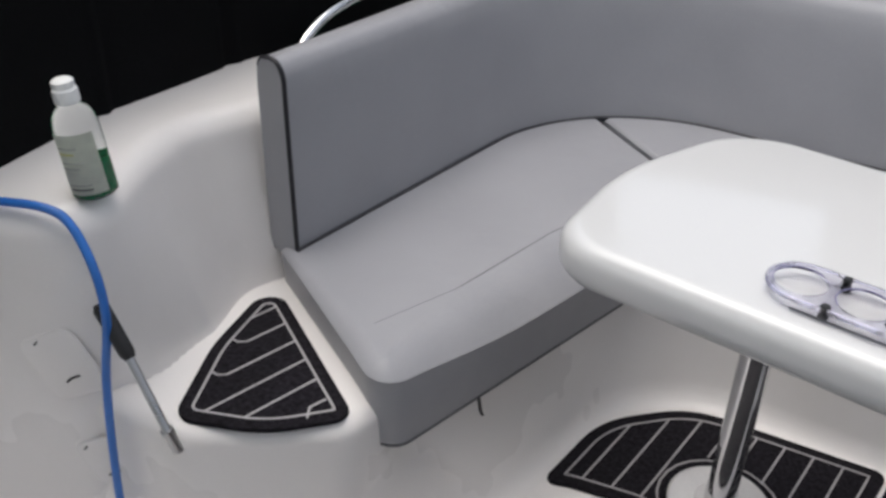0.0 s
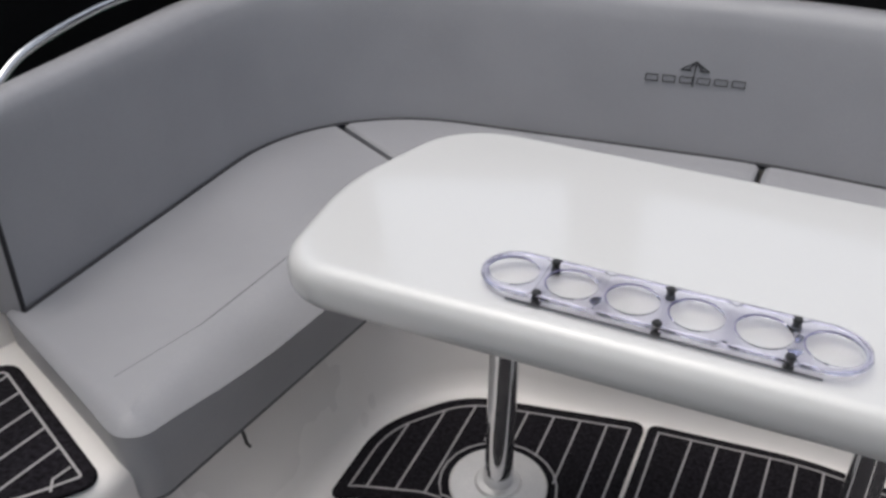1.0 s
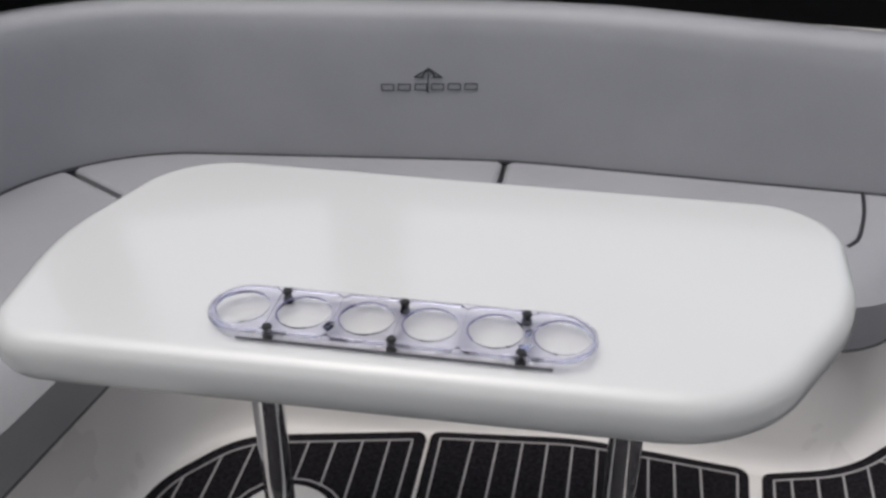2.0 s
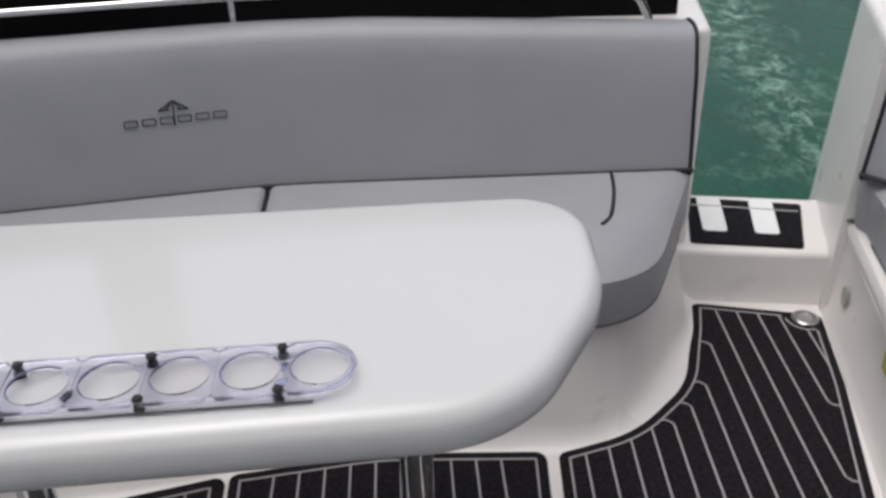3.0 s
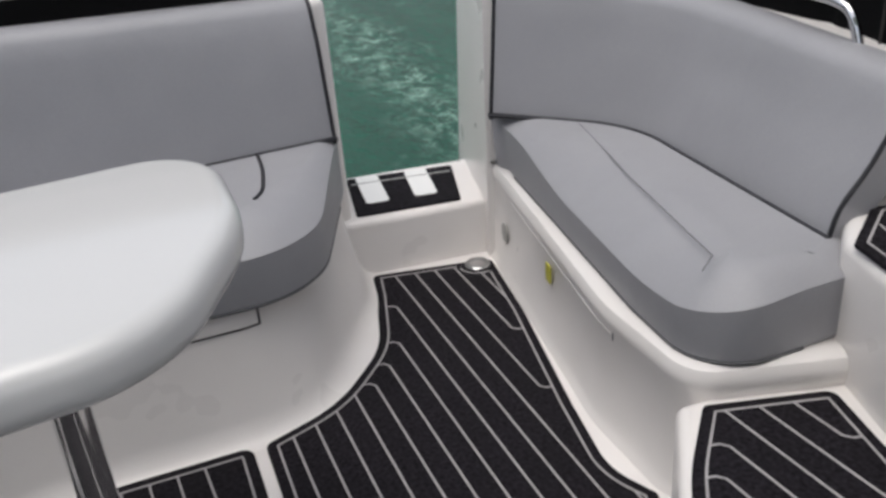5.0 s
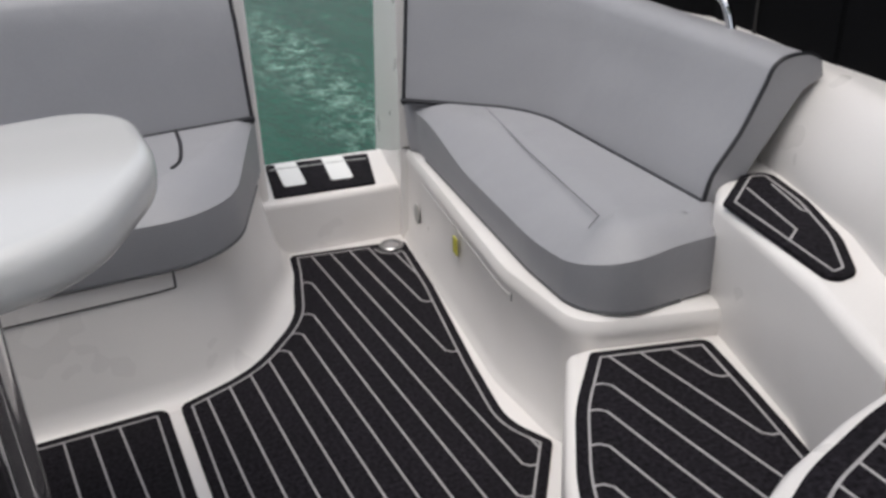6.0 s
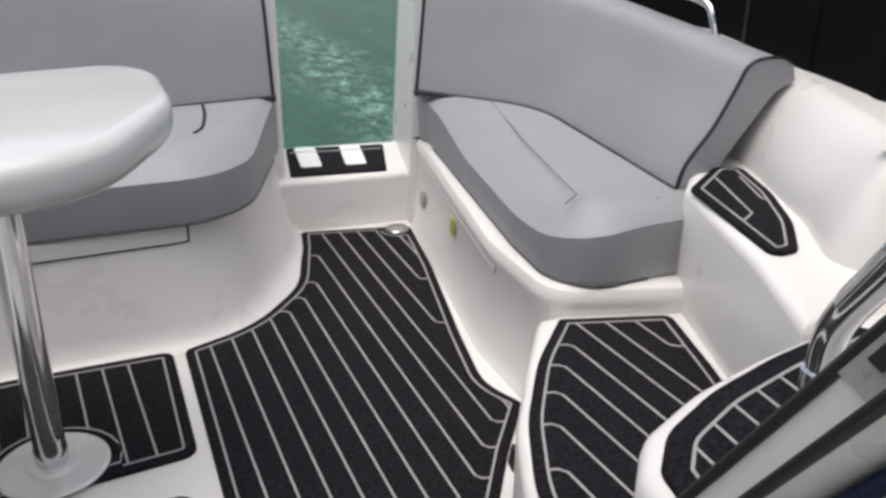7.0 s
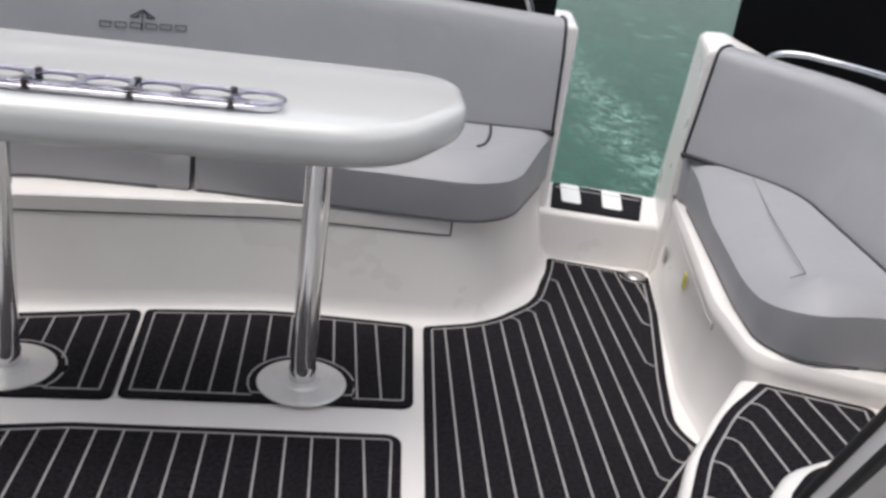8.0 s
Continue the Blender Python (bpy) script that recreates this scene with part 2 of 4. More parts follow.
def moulding(outline, profile):
    """A closed plan outline raised by (inset, z) steps and closed on top."""
    bm = bmesh.new()
    nor = normals(outline)
    loops = [[bm.verts.new((p.x + q.x * o, p.y + q.y * o, z)) for p, q in zip(outline, nor)] for o, z in profile]
    n = len(outline)
    for a, b in zip(loops, loops[1:]):
        for i in range(n):
            bm.faces.new((a[i], a[(i + 1) % n], b[(i + 1) % n], b[i]))
    fill(bm, loops[-1])
    fill(bm, loops[0][::-1])
    return bm


def sweep(path, profile, caps=True):
    """Carries a profile along an open plan path. profile(s) gives points (off, z): off to the left of the way."""
    bm = bmesh.new()
    nor = normals(path, False)
    length = [0.0]
    for a, b in zip(path, path[1:]):
        length.append(length[-1] + (b - a).length)
    loops = []
    for p, q, d in zip(path, nor, length):
        loops.append([bm.verts.new((p.x + q.x * o, p.y + q.y * o, z)) for o, z in profile(d / length[-1])])
    n = len(loops[0])
    for a, b in zip(loops, loops[1:]):
        for i in range(n):
            j = (i + 1) % n
            bm.faces.new((a[i], a[j], b[j], b[i]))
    if caps:
        f = [bm.faces.new(loops[0][::-1]), bm.faces.new(loops[-1])]
        bmesh.ops.triangulate(bm, faces=f)
    return bm


def tube(bm, pts, r, seg=10, cap=True):
    """A round bar through the points."""
    pts = [Vector(p) for p in pts]
    loops = []
    side = None
    for i, p in enumerate(pts):
        d = (pts[min(i + 1, len(pts) - 1)] - pts[max(i - 1, 0)]).normalized()
        if side is None:
            side = d.orthogonal().normalized()
        side = (side - d * side.dot(d)).normalized()
        up = d.cross(side)
        rr = r[i] if isinstance(r, (list, tuple)) else r
        loops.append([bm.verts.new(p + (side * math.cos(6.28318 * k / seg) + up * math.sin(6.28318 * k / seg)) * rr) for k in range(seg)])
    for a, b in zip(loops, loops[1:]):
        for k in range(seg):
            j = (k + 1) % seg
            bm.faces.new((a[k], a[j], b[j], b[k]))
    if cap:
        bm.faces.new(loops[0][::-1])
        bm.faces.new(loops[-1])
    return bm


def tube_new(pts, r, seg=10):
    return tube(bmesh.new(), pts, r, seg)


def smooth_path(pts, per=8):
    """A smooth 3D curve through the points."""
    pts = [Vector(p) for p in pts]
    out = []
    for i in range(len(pts) - 1):
        p0, p1, p2, p3 = pts[max(i - 1, 0)], pts[i], pts[i + 1], pts[min(i + 2, len(pts) - 1)]
        for k in range(per):
            t = k / per
            out.append(0.5 * (2 * p1 + (p2 - p0) * t + (2 * p0 - 5 * p1 + 4 * p2 - p3) * t * t + (3 * p1 - p0 - 3 * p2 + p3) * t ** 3))
    out.append(pts[-1])
    return out


def lathe(profile, seg=32, at=(0, 0, 0)):
    """A turned shape from (radius, z)."""
    bm = bmesh.new()
    loops = [[bm.verts.new((at[0] + r * math.cos(6.28318 * k / seg), at[1] + r * math.sin(6.28318 * k / seg), at[2] + z)) for k in range(seg)] for r, z in profile]
    for a, b in zip(loops, loops[1:]):
        for k in range(seg):
            j = (k + 1) % seg
            bm.faces.new((a[k], a[j], b[j], b[k]))
    bm.faces.new(loops[0][::-1])
    bm.faces.new(loops[-1])
    return bm


def offset(pts, d, closed=True):
    """The outline moved to its left by d (inwards for an anticlockwise one)."""
    return [p + q * d for p, q in zip(pts, normals(pts, closed))]


def strip(bm, pts, w, z0, z1, ring=False):
    """A flat thin line of width w along plan points."""
    nor = normals(pts, ring)
    a = [(p + q * w / 2, p - q * w / 2) for p, q in zip(pts, nor)]
    rows = [[bm.verts.new((l.x, l.y, z0)), bm.verts.new((l.x, l.y, z1)), bm.verts.new((r.x, r.y, z1)), bm.verts.new((r.x, r.y, z0))] for l, r in a]
    for u, v in zip(rows, rows[1:] + rows[:1] if ring else rows[1:]):
        for i in range(3):
            bm.faces.new((u[i], u[i + 1], v[i + 1], v[i]))
    if not ring:
        bm.faces.new(rows[0][::-1])
        bm.faces.new(rows[-1])
    return bm


def crossings(pts, x):
    ys = []
    for a, b in zip(pts, pts[1:] + pts[:1]):
        if (a.x - x) * (b.x - x) < 0:
            ys.append(a.y + (b.y - a.y) * (x - a.x) / (b.x - a.x))
    return sorted(ys)


def deck_mat(outline, z, spacing, start, label, border=0.030, line=0.0040, holes=(), hooks=(0, 0), group="deck mats", slant=0.0, ways=()):
    """A black foam mat with an inset pale border line and pale lines running fore and aft,
    leaning by slant. holes: (x, y, r); ways: further lines of their own."""
    mat = thing("deck_mat", label, "mat", group)
    pts = outline if area2(outline) > 0 else outline[::-1]
    part("foam_sheet", slab_new(pts, z + 0.0005, z + 0.008, r=0.003, seg=2), FOAM, mat)
    inner = inset(pts, border)
    bm = bmesh.new()
    free = [all((p.x - hx) ** 2 + (p.y - hy) ** 2 > hr * hr for hx, hy, hr in holes) for p in dense(inner, 0.01, True)]
    if all(free):
        strip(bm, inner, line, z + 0.004, z + 0.0088, True)
    else:                                                 # the border stops where it meets a leg's ring
        fine = dense(inner, 0.01, True)
        first = free.index(False)
        run = []
        for k in range(first, first + len(fine) + 1):
            if free[k % len(fine)]:
                run.append(fine[k % len(fine)])
                continue
            if len(run) > 2:
                strip(bm, run, line, z + 0.004, z + 0.0088)
            run = []
    part("border_line", bm, LINE, mat, smooth=0)
    for way in ways:
        part("seam_line", strip(bmesh.new(), [Vector(p) for p in way], line, z + 0.004, z + 0.0087), LINE, mat, smooth=0)
    lean = [Vector((p.x - slant * p.y, p.y)) for p in inner]
    xs = [p.x for p in lean]
    x = start
    while spacing and x < max(xs) - 0.024:
        if x > min(xs) + 0.012:
            ys = crossings(lean, x)
            for lo, hi in zip(ys[::2], ys[1::2]):
                spans = [(lo, hi)]
                for hx, hy, hr in holes:
                    d = x - (hx - slant * hy)
                    if abs(d) < hr:
                        c = math.sqrt(hr * hr - d * d)
                        nxt = []
                        for u, v in spans:
                            if hy - c > u:
                                nxt.append((u, min(v, hy - c)))
                            if hy + c < v:
                                nxt.append((max(u, hy + c), v))
                        spans = nxt
                for u, v in spans:
                    if v - u < 0.03:
                        continue
                    way = [Vector((x, u)), Vector((x, v))]
                    for end, side in ((1, -1), (0, 1)):
                        y0 = (u, v)[end]
                        if not hooks[end] or y0 != (lo, hi)[end]:
                            continue
                        tip = x + hooks[end] * 0.022
                        k = next((i for i in range(100) if inside(lean, Vector((tip, y0 + side * 0.002 * (i + 1))))), 0)
                        y = y0 + side * 0.002 * (k + 1)
                        if 9 <= k and 0.002 * k < v - u - 0.04:
                            bend = [Vector((tip, y)), Vector((x + hooks[end] * 0.009, y + side * 0.003)), Vector((x, y + side * 0.014))]
                            way = way[:1] + bend[::-1] if end else bend + way[1:]
                    way = [Vector((p.x + slant * p.y, p.y)) for p in way]
                    b2 = bmesh.new()
                    strip(b2, way, line, z + 0.004, z + 0.0087)
                    part("seam_line", b2, LINE, mat, smooth=0)
        x += spacing
    for hx, hy, hr in holes:
        ring = [Vector((hx + hr * math.cos(w / 24 * 6.28318), hy + hr * math.sin(w / 24 * 6.28318))) for w in range(26)]
        ring = [p for p in ring if inside(inner, p)]
        if len(ring) > 3:
            b3 = bmesh.new()
            strip(b3, ring, line, z + 0.004, z + 0.0089)
            part("ring_line", b3, LINE, mat, smooth=0)
    return mat


def inset(pts, d):
    """The outline moved inwards, its folded corners made sharp again."""
    raw = offset(pts, d)
    good = [gap_to(pts, p) > d * 0.94 for p in raw]
    kept = [i for i in range(len(raw)) if good[i]]
    out = []
    for k, i in enumerate(kept):
        out.append(raw[i])
        j = kept[(k + 1) % len(kept)]
        if (i + 1) % len(raw) != j:
            a, b = raw[i], raw[j]
            u, v = (a - raw[kept[k - 1]]).normalized(), (raw[kept[(k + 2) % len(kept)]] - b).normalized()
            det = u.x * v.y - u.y * v.x
            if abs(det) > 0.05:
                w = b - a
                t = (w.x * v.y - w.y * v.x) / det
                if 0 < t < 0.09:
                    out.append(a + u * t)
    return out


def gap_to(pts, p):
    """How far p lies from a closed outline."""
    best = 9.0
    for a, b in zip(pts, pts[1:] + pts[:1]):
        d = b - a
        t = max(0.0, min(1.0, (p - a).dot(d) / max(1e-12, d.dot(d))))
        best = min(best, (a + d * t - p).length)
    return best


def inside(pts, p):
    return sum(1 for y in crossings(pts, p.x) if y > p.y) % 2 == 1


# ---------------------------------------------------------------- plan lines of the cockpit
BACK = dense(rounded([(-1.522, -0.810), (-1.665, 0.165, 0.40), (-0.62, 0.405, 1.5), (0.318, 0.465)], False, 12), 0.04)
FRONT = dense(rounded([(-1.255, -0.892), (-1.146, -0.925, 0.065), (-1.155, 0.03, 0.26), (-0.55, 0.075, 0.9), (0.165, 0.065, 0.20), (0.325, 0.500)], False, 12), 0.04)
BASE = dense(rounded([(-1.27, -0.965), (-1.160, -0.940, 0.07), (-1.15, -0.165, 0.24), (-0.35, 0.02, 0.8), (0.12, 0.03, 0.22), (0.345, 0.40, 0.3), (0.385, 0.66)], False, 12), 0.04)
RBACK = dense(rounded([(0.690, 0.465), (0.930, 0.215, 0.28), (0.908, -0.410)], False, 12), 0.03)
RFRONT = dense(rounded([(0.722, 0.455), (0.640, -0.25, 0.5), (0.632, -0.482, 0.13), (0.885, -0.478)], False, 12), 0.03)
RBASE = dense(rounded([(0.700, 0.560), (0.590, -0.20, 0.4), (0.600, -0.47, 0.10), (0.90, -0.555)], False, 10), 0.03)

# ---------------------------------------------------------------- setting
bm = bmesh.new()
bmesh.ops.create_grid(bm, x_segments=2, y_segments=2, size=2500)
bmesh.ops.translate(bm, verts=bm.verts, vec=(0, 0, -0.55))
water = tagged(mesh_object("water", bm, WATER, smooth=0), "green choppy sea water with streaks of pale foam", "water", kind="structure")

bm = slab_new([Vector(p) for p in ((-1.95, -3.15), (1.42, -3.15), (1.42, 0.62), (-1.95, 0.62))], -0.12, 0.0, r=0.004)
tagged(mesh_object("floor", bm, DECK), "off-white moulded cockpit floor under black mats", "floor", kind="structure")

hull = rounded([(-2.02, -3.3), (1.50, -3.3), (1.46, 0.90, 0.25), (0.78, 0.99, 0.1), (0.30, 0.99, 0.1), (-1.95, 0.92, 0.35)], True)
tagged(mesh_object("hull", slab_new(dense(hull, 0.2, True), -0.75, -0.13, r=0.02, r0=0.05), GEL), "white moulded hull below the cockpit floor", "hull", kind="structure")

# seat bases: moulded fronts from the floor to the cushions
BASE_LINE = dense(rounded([(-1.52, -1.27), (-1.320, -1.22, 0.15), (-1.125, -0.985, 0.16), (-1.15, -0.165, 0.24), (-0.35, 0.02, 0.8), (0.12, 0.03, 0.22), (0.345, 0.40, 0.3), (0.385, 0.66)], False, 14), 0.04)
base_left = sweep(BASE_LINE, lambda s: [(-0.034, 0.0008), (-0.020, 0.003), (-0.006, 0.010), (0.006, 0.024), (0.016, 0.045), (0.049, 0.21), (0.050, 0.225), (0.050, 0.258), (0.054, 0.262), (0.45, 0.262), (0.45, 0.0)])
tagged(mesh_object("wall_seat_base_left", base_left, GEL), "off-white moulded base under the long curved bench", "seat base", kind="structure")
base_right = moulding(RBASE + [Vector((1.02, -0.56)), Vector((1.02, 0.56))], [(0, 0), (0.004, 0.008), (0.014, 0.022), (0.024, 0.205), (0.019, 0.222), (0.019, 0.238), (0.026, 0.252), (0.040, 0.258)])
tagged(mesh_object("wall_seat_base_right", base_right, GEL), "off-white moulded base under the side seat", "seat base", kind="structure")

# transom either side of the gate, and the sill between
tr_l = rounded([(-1.75, 0.60), (0.360, 0.60, 0.02), (0.392, 0.93, 0.03), (-1.75, 0.93)], True)
tagged(mesh_object("wall_transom_left", slab_new(dense(tr_l, 0.1, True), -0.5, 0.70, r=0.02), GEL), "white moulded transom behind the bench", "transom", kind="structure")
tr_low = [Vector(p) for p in ((0.672, 0.50), (0.78, 0.47), (0.90, 0.36), (0.96, 0.42), (0.94, 0.97), (0.766, 0.97), (0.748, 0.93))]
tr_high = [Vector(p) for p in ((0.715, 0.535), (0.80, 0.52), (0.86, 0.50), (0.90, 0.55), (0.92, 0.97), (0.832, 0.97), (0.808, 0.93))]
tagged(mesh_object("wall_transom_right", post(tr_low, -0.5, tr_high, 0.690, 0.025), GEL), "white moulded transom post beside the gate", "transom", kind="structure")
sill = rounded([(0.30, 0.575), (0.70, 0.545), (0.80, 0.840), (0.30, 0.895)], True)
tagged(mesh_object("doorstep", slab_new(dense(sill, 0.06, True), -0.5, 0.150, r=0.018), GEL), "raised white step in the open transom gate", "step", kind="structure")

# raised step, helm platform and ledge on the right
step = rounded([(0.605, -0.445, 0.02), (0.510, -0.590, 0.5), (0.420, -0.736, 0.5), (0.356, -0.90, 0.4), (0.345, -1.6), (1.3, -1.6), (1.3, -0.44)], True)
tagged(mesh_object("side_step", slab_new(dense(step, 0.06, True), 0, 0.20, r=0.022), GEL), "raised white step beside the side seat", "step", kind="structure")
plat = rounded([(0.338, -1.25), (0.346, -1.145, 0.05), (0.392, -1.084, 0.1), (0.49, -1.034, 0.3), (0.615, -0.996, 0.5), (0.80, -0.958, 0.5), (1.35, -0.93), (1.35, -1.7), (0.338, -1.7)], True)
tagged(mesh_object("helm_step", slab_new(dense(plat, 0.05, True), 0.2, 0.43, r=0.022), GEL), "upper white step leading to the helm", "step", kind="structure")
ledge = rounded([(0.885, -0.46, 0.03), (0.80, -0.76, 0.3), (0.72, -0.96), (1.45, -0.96), (1.45, 0.40), (1.04, 0.20), (0.962, -0.375)], True)
tagged(mesh_object("side_ledge", slab_new(dense(ledge, 0.05, True), 0.2, 0.432, r=0.022), GEL), "white moulded ledge beside the side seat", "ledge", kind="structure")
coam = dense(rounded([(1.19, 0.45), (1.115, -0.20, 0.3), (1.055, -0.44, 0.3), (0.968, -0.68, 0.4), (0.852, -0.885, 0.125), (1.45, -0.90), (1.45, 0.45)], True, 8), 0.05, True)
cb = slab_new(coam, 0.425, 0.602, r=0.105, seg=7, fall=0.15)
tagged(mesh_object("side_coaming", cb, GEL), "white moulded side coaming behind the ledge", "coaming", kind="structure")

# console and low ledge on the left
con = rounded([(-2.05, -1.705), (-1.435, -1.180, 0.10), (-1.56, -1.045, 0.25), (-1.635, -0.93, 0.10), (-1.605, -0.60), (-2.05, -0.60)], True)
cbm = slab_new(dense(con, 0.015, True), 0, 0.66, r=0.05, seg=6)
for v in cbm.verts:                                       # its flank leans out towards the foot
    w = max(0.0, min(1.0, (v.co.y + 1.175) / 0.14)) * max(0.0, 1 - v.co.z / 0.6) if v.co.x > -1.9 else 0.0
    v.co.x += 0.15 * w
    v.co.y += 0.09 * w
tagged(mesh_object("side_console", cbm, GEL), "off-white moulded side console with rounded edge", "console", kind="structure")
led = rounded([(-1.80, -0.70), (-1.180, -0.86), (-1.166, -0.975, 0.07), (-1.330, -1.175, 0.12), (-1.50, -1.22), (-1.80, -1.22)], True)
tagged(mesh_object("foot_ledge", slab_new(dense(led, 0.05, True), 0, 0.345, r=0.03), GEL), "low off-white ledge beside the bench end", "ledge", kind="structure")

# black canvas enclosure round the cockpit
def canvas_wall(name, corners, z0, z1, label):
    path = dense(rounded(corners, False, 8), 0.06)
    bm = bmesh.new()
    nor = normals(path, False)
    rows = 10
    grid = []
    for i, (p, q) in enumerate(zip(path, nor)):
        col = []
        for k in range(rows + 1):
            z = z0 + (z1 - z0) * k / rows
            o = 0.010 * noise.noise((p.x * 2.2, p.y * 2.2, z * 1.7)) + 0.004 * math.sin(i * 0.9)
            col.append(bm.verts.new((p.x + q.x * o, p.y + q.y * o, z)))
        grid.append(col)
    for u, v in zip(grid, grid[1:]):
        for k in range(rows):
            bm.faces.new((u[k], u[k + 1], v[k + 1], v[k]))
    bmesh.ops.solidify(bm, geom=bm.faces[:], thickness=0.006)
    ob = mesh_object(name, bm, CANVAS)
    return tagged(ob, label, "canopy", "canopy panels", "structure")


canvas_wall("canopy_left", [(-1.50, -2.9), (-1.58, -1.50, 0.3), (-1.668, -1.23, 0.3), (-1.762, -1.0, 0.3), (-1.83, -0.72, 0.3), (-1.88, 0.36, 0.4), (-0.7, 0.66, 1.0), (0.30, 0.70)], 0.55, 1.10, "black canvas canopy side hanging behind the bench")
cr = canvas_wall("canopy_right", [(0.93, 0.97), (1.25, 0.72, 0.3), (1.30, 0.05, 0.3), (1.205, -0.38, 0.3), (1.165, -0.60, 0.4), (1.20, -1.5), (1.3, -2.9)], 0.50, 1.12, "black canvas canopy side with a sewn seam")
part("sewn_seam", tube_new([(1.262, -0.11, 0.55), (1.250, -0.125, 0.80), (1.262, -0.115, 1.1)], 0.0035, 6), DARK, cr)

# upright canvas strips between the open canopy windows
canvas_wall("canopy_strip_aft", [(-1.20, 0.64), (-0.98, 0.70)], 1.09, 2.2, "upright black canvas strip of the canopy")
canvas_wall("canopy_strip_side", [(-1.86, 0.18), (-1.80, 0.46)], 1.09, 2.2, "upright black canvas strip of the canopy")

# added top over the helm, out of view: it shades the helm step and console
shade_top = rounded([(-1.95, -3.1), (1.42, -3.1), (1.42, -1.62, 0.3), (-1.95, -1.62, 0.3)], True)
tagged(mesh_object("ceiling_shade", slab_new(dense(shade_top, 0.2, True), 1.95, 2.02, r=0.02), GEL), "plain off-white top added out of view to shade the helm step", "hard top", kind="structure")

# unseen posts, added only to carry the shading top
for x, y in ((-1.86, -3.02), (1.33, -3.02), (-1.86, -1.80), (1.33, -1.80)):
    foot = [Vector((x + u, y + v)) for u, v in ((-0.04, -0.04), (0.04, -0.04), (0.04, 0.04), (-0.04, 0.04))]
    tagged(mesh_object("wall_shade_post", slab_new(foot, 0.0, 1.96, r=0.004), GEL), "plain off-white post added out of view under the shading top", "post", kind="structure")

# added plain wall, never in view: closes the cockpit ahead, holds back front light
unseen_wall = [Vector(p) for p in ((-1.95, -3.1), (1.42, -3.1), (1.42, -2.95), (-1.95, -2.95))]
tagged(mesh_object("wall_unseen_front", slab_new(unseen_wall, 0, 1.05, r=0.02), GEL), "plain off-white wall added out of view, closing the cockpit and limiting front light", "bulkhead", kind="structure")

# inclined bulkhead edge with sealed corners, rising from the helm step
B1, BD = Vector((0.284, -1.385, 0.682)), Vector((-0.137, -0.563, 0.819)).normalized()
B2 = Vector((0.274, -1.424, 0.682))
bs = Vector((0.42, -0.25, -0.10))
bulkhead = thing("bulkhead_panel", "white inclined panel with black rubber edge seals", "panel")
lo, hi = -0.30, 0.62
bm = bmesh.new()
rows = []
for k in (lo, 0.0, 0.3, hi):
    a, b = B1 + BD * k, B2 + BD * k
    rows.append([bm.verts.new(p) for p in (a, b, b + bs, a + bs * 0.9 + Vector((0.05, 0.12, -0.05)))])
for u, v in zip(rows, rows[1:]):
    for i in range(4):
        bm.faces.new((u[i], u[(i + 1) % 4], v[(i + 1) % 4], v[i]))
bm.faces.new(rows[0][::-1])
bm.faces.new(rows[-1])
part("board", bm, GEL, bulkhead, smooth=20)
for p in (B1, B2):
    part("edge_seal", tube_new([p + BD * lo, p + BD * hi], 0.0055, 10), BLACK, bulkhead, "black rubber edge seal")
bn = BD.cross(B2 - B1).normalized()
bn = bn if bn.dot(Vector((-0.1, -1.85, 1.0)) - B1) > 0 else -bn
bw = (B2 - B1).normalized()
def on_band(k, w, h):
    return B1 + BD * k + bw * w + bn * h
def band_box(k0, k1, w0, w1, h0, h1):
    bm = bmesh.new()
    v = [bm.verts.new(on_band(k, w, h)) for h in (h0, h1) for k, w in ((k0, w0), (k1, w0), (k1, w1), (k0, w1))]
    for f in ((0, 1, 2, 3), (7, 6, 5, 4), (0, 4, 5, 1), (1, 5, 6, 2), (2, 6, 7, 3), (3, 7, 4, 0)):
        bm.faces.new([v[i] for i in f])
    bmesh.ops.bevel(bm, geom=bm.edges[:], offset=0.001, segments=1, affect="EDGES")
    return bm
# navy striped towel draped over the lower side of the panel
fold = BD.cross(bs).normalized()
fold = fold if fold.dot(Vector((-0.1, -1.85, 1.0)) - B2) > 0 else -fold


def on_towel(k, m, lift):
    wave = 0.004 * math.sin(34 * m + 3 * k) + 0.002 * math.sin(71 * m)
    edge = 0.05 * max(0.0, (k + 0.02) / 0.08) ** 2
    return B2 + BD * k + bs * (m + edge) + fold * (0.010 + lift + wave)


def cloth(m0, m1, lift, thick):
    bm = bmesh.new()
    ks = [-0.24 + 0.30 * i / 16 for i in range(17)]
    ms = [m0 + (m1 - m0) * j / max(2, round((m1 - m0) / 0.012)) for j in range(max(2, round((m1 - m0) / 0.012)) + 1)]
    top = [[bm.verts.new(on_towel(k, m, lift)) for m in ms] for k in ks]
    low = [[bm.verts.new(on_towel(k, m, lift - thick)) for m in ms] for k in ks]
    for i in range(len(ks) - 1):
        for j in range(len(ms) - 1):
            bm.faces.new((top[i][j], top[i + 1][j], top[i + 1][j + 1], top[i][j + 1]))
            bm.faces.new((low[i][j], low[i][j + 1], low[i + 1][j + 1], low[i + 1][j]))
    ring = [(i, 0) for i in range(len(ks))] + [(len(ks) - 1, j) for j in range(1, len(ms))] + [(i, len(ms) - 1) for i in range(len(ks) - 2, -1, -1)] + [(0, j) for j in range(len(ms) - 2, 0, -1)]
    for (a, b), (c, d) in zip(ring, ring[1:] + ring[:1]):
        bm.faces.new((top[a][b], top[c][d], low[c][d], low[a][b]))
    return bm


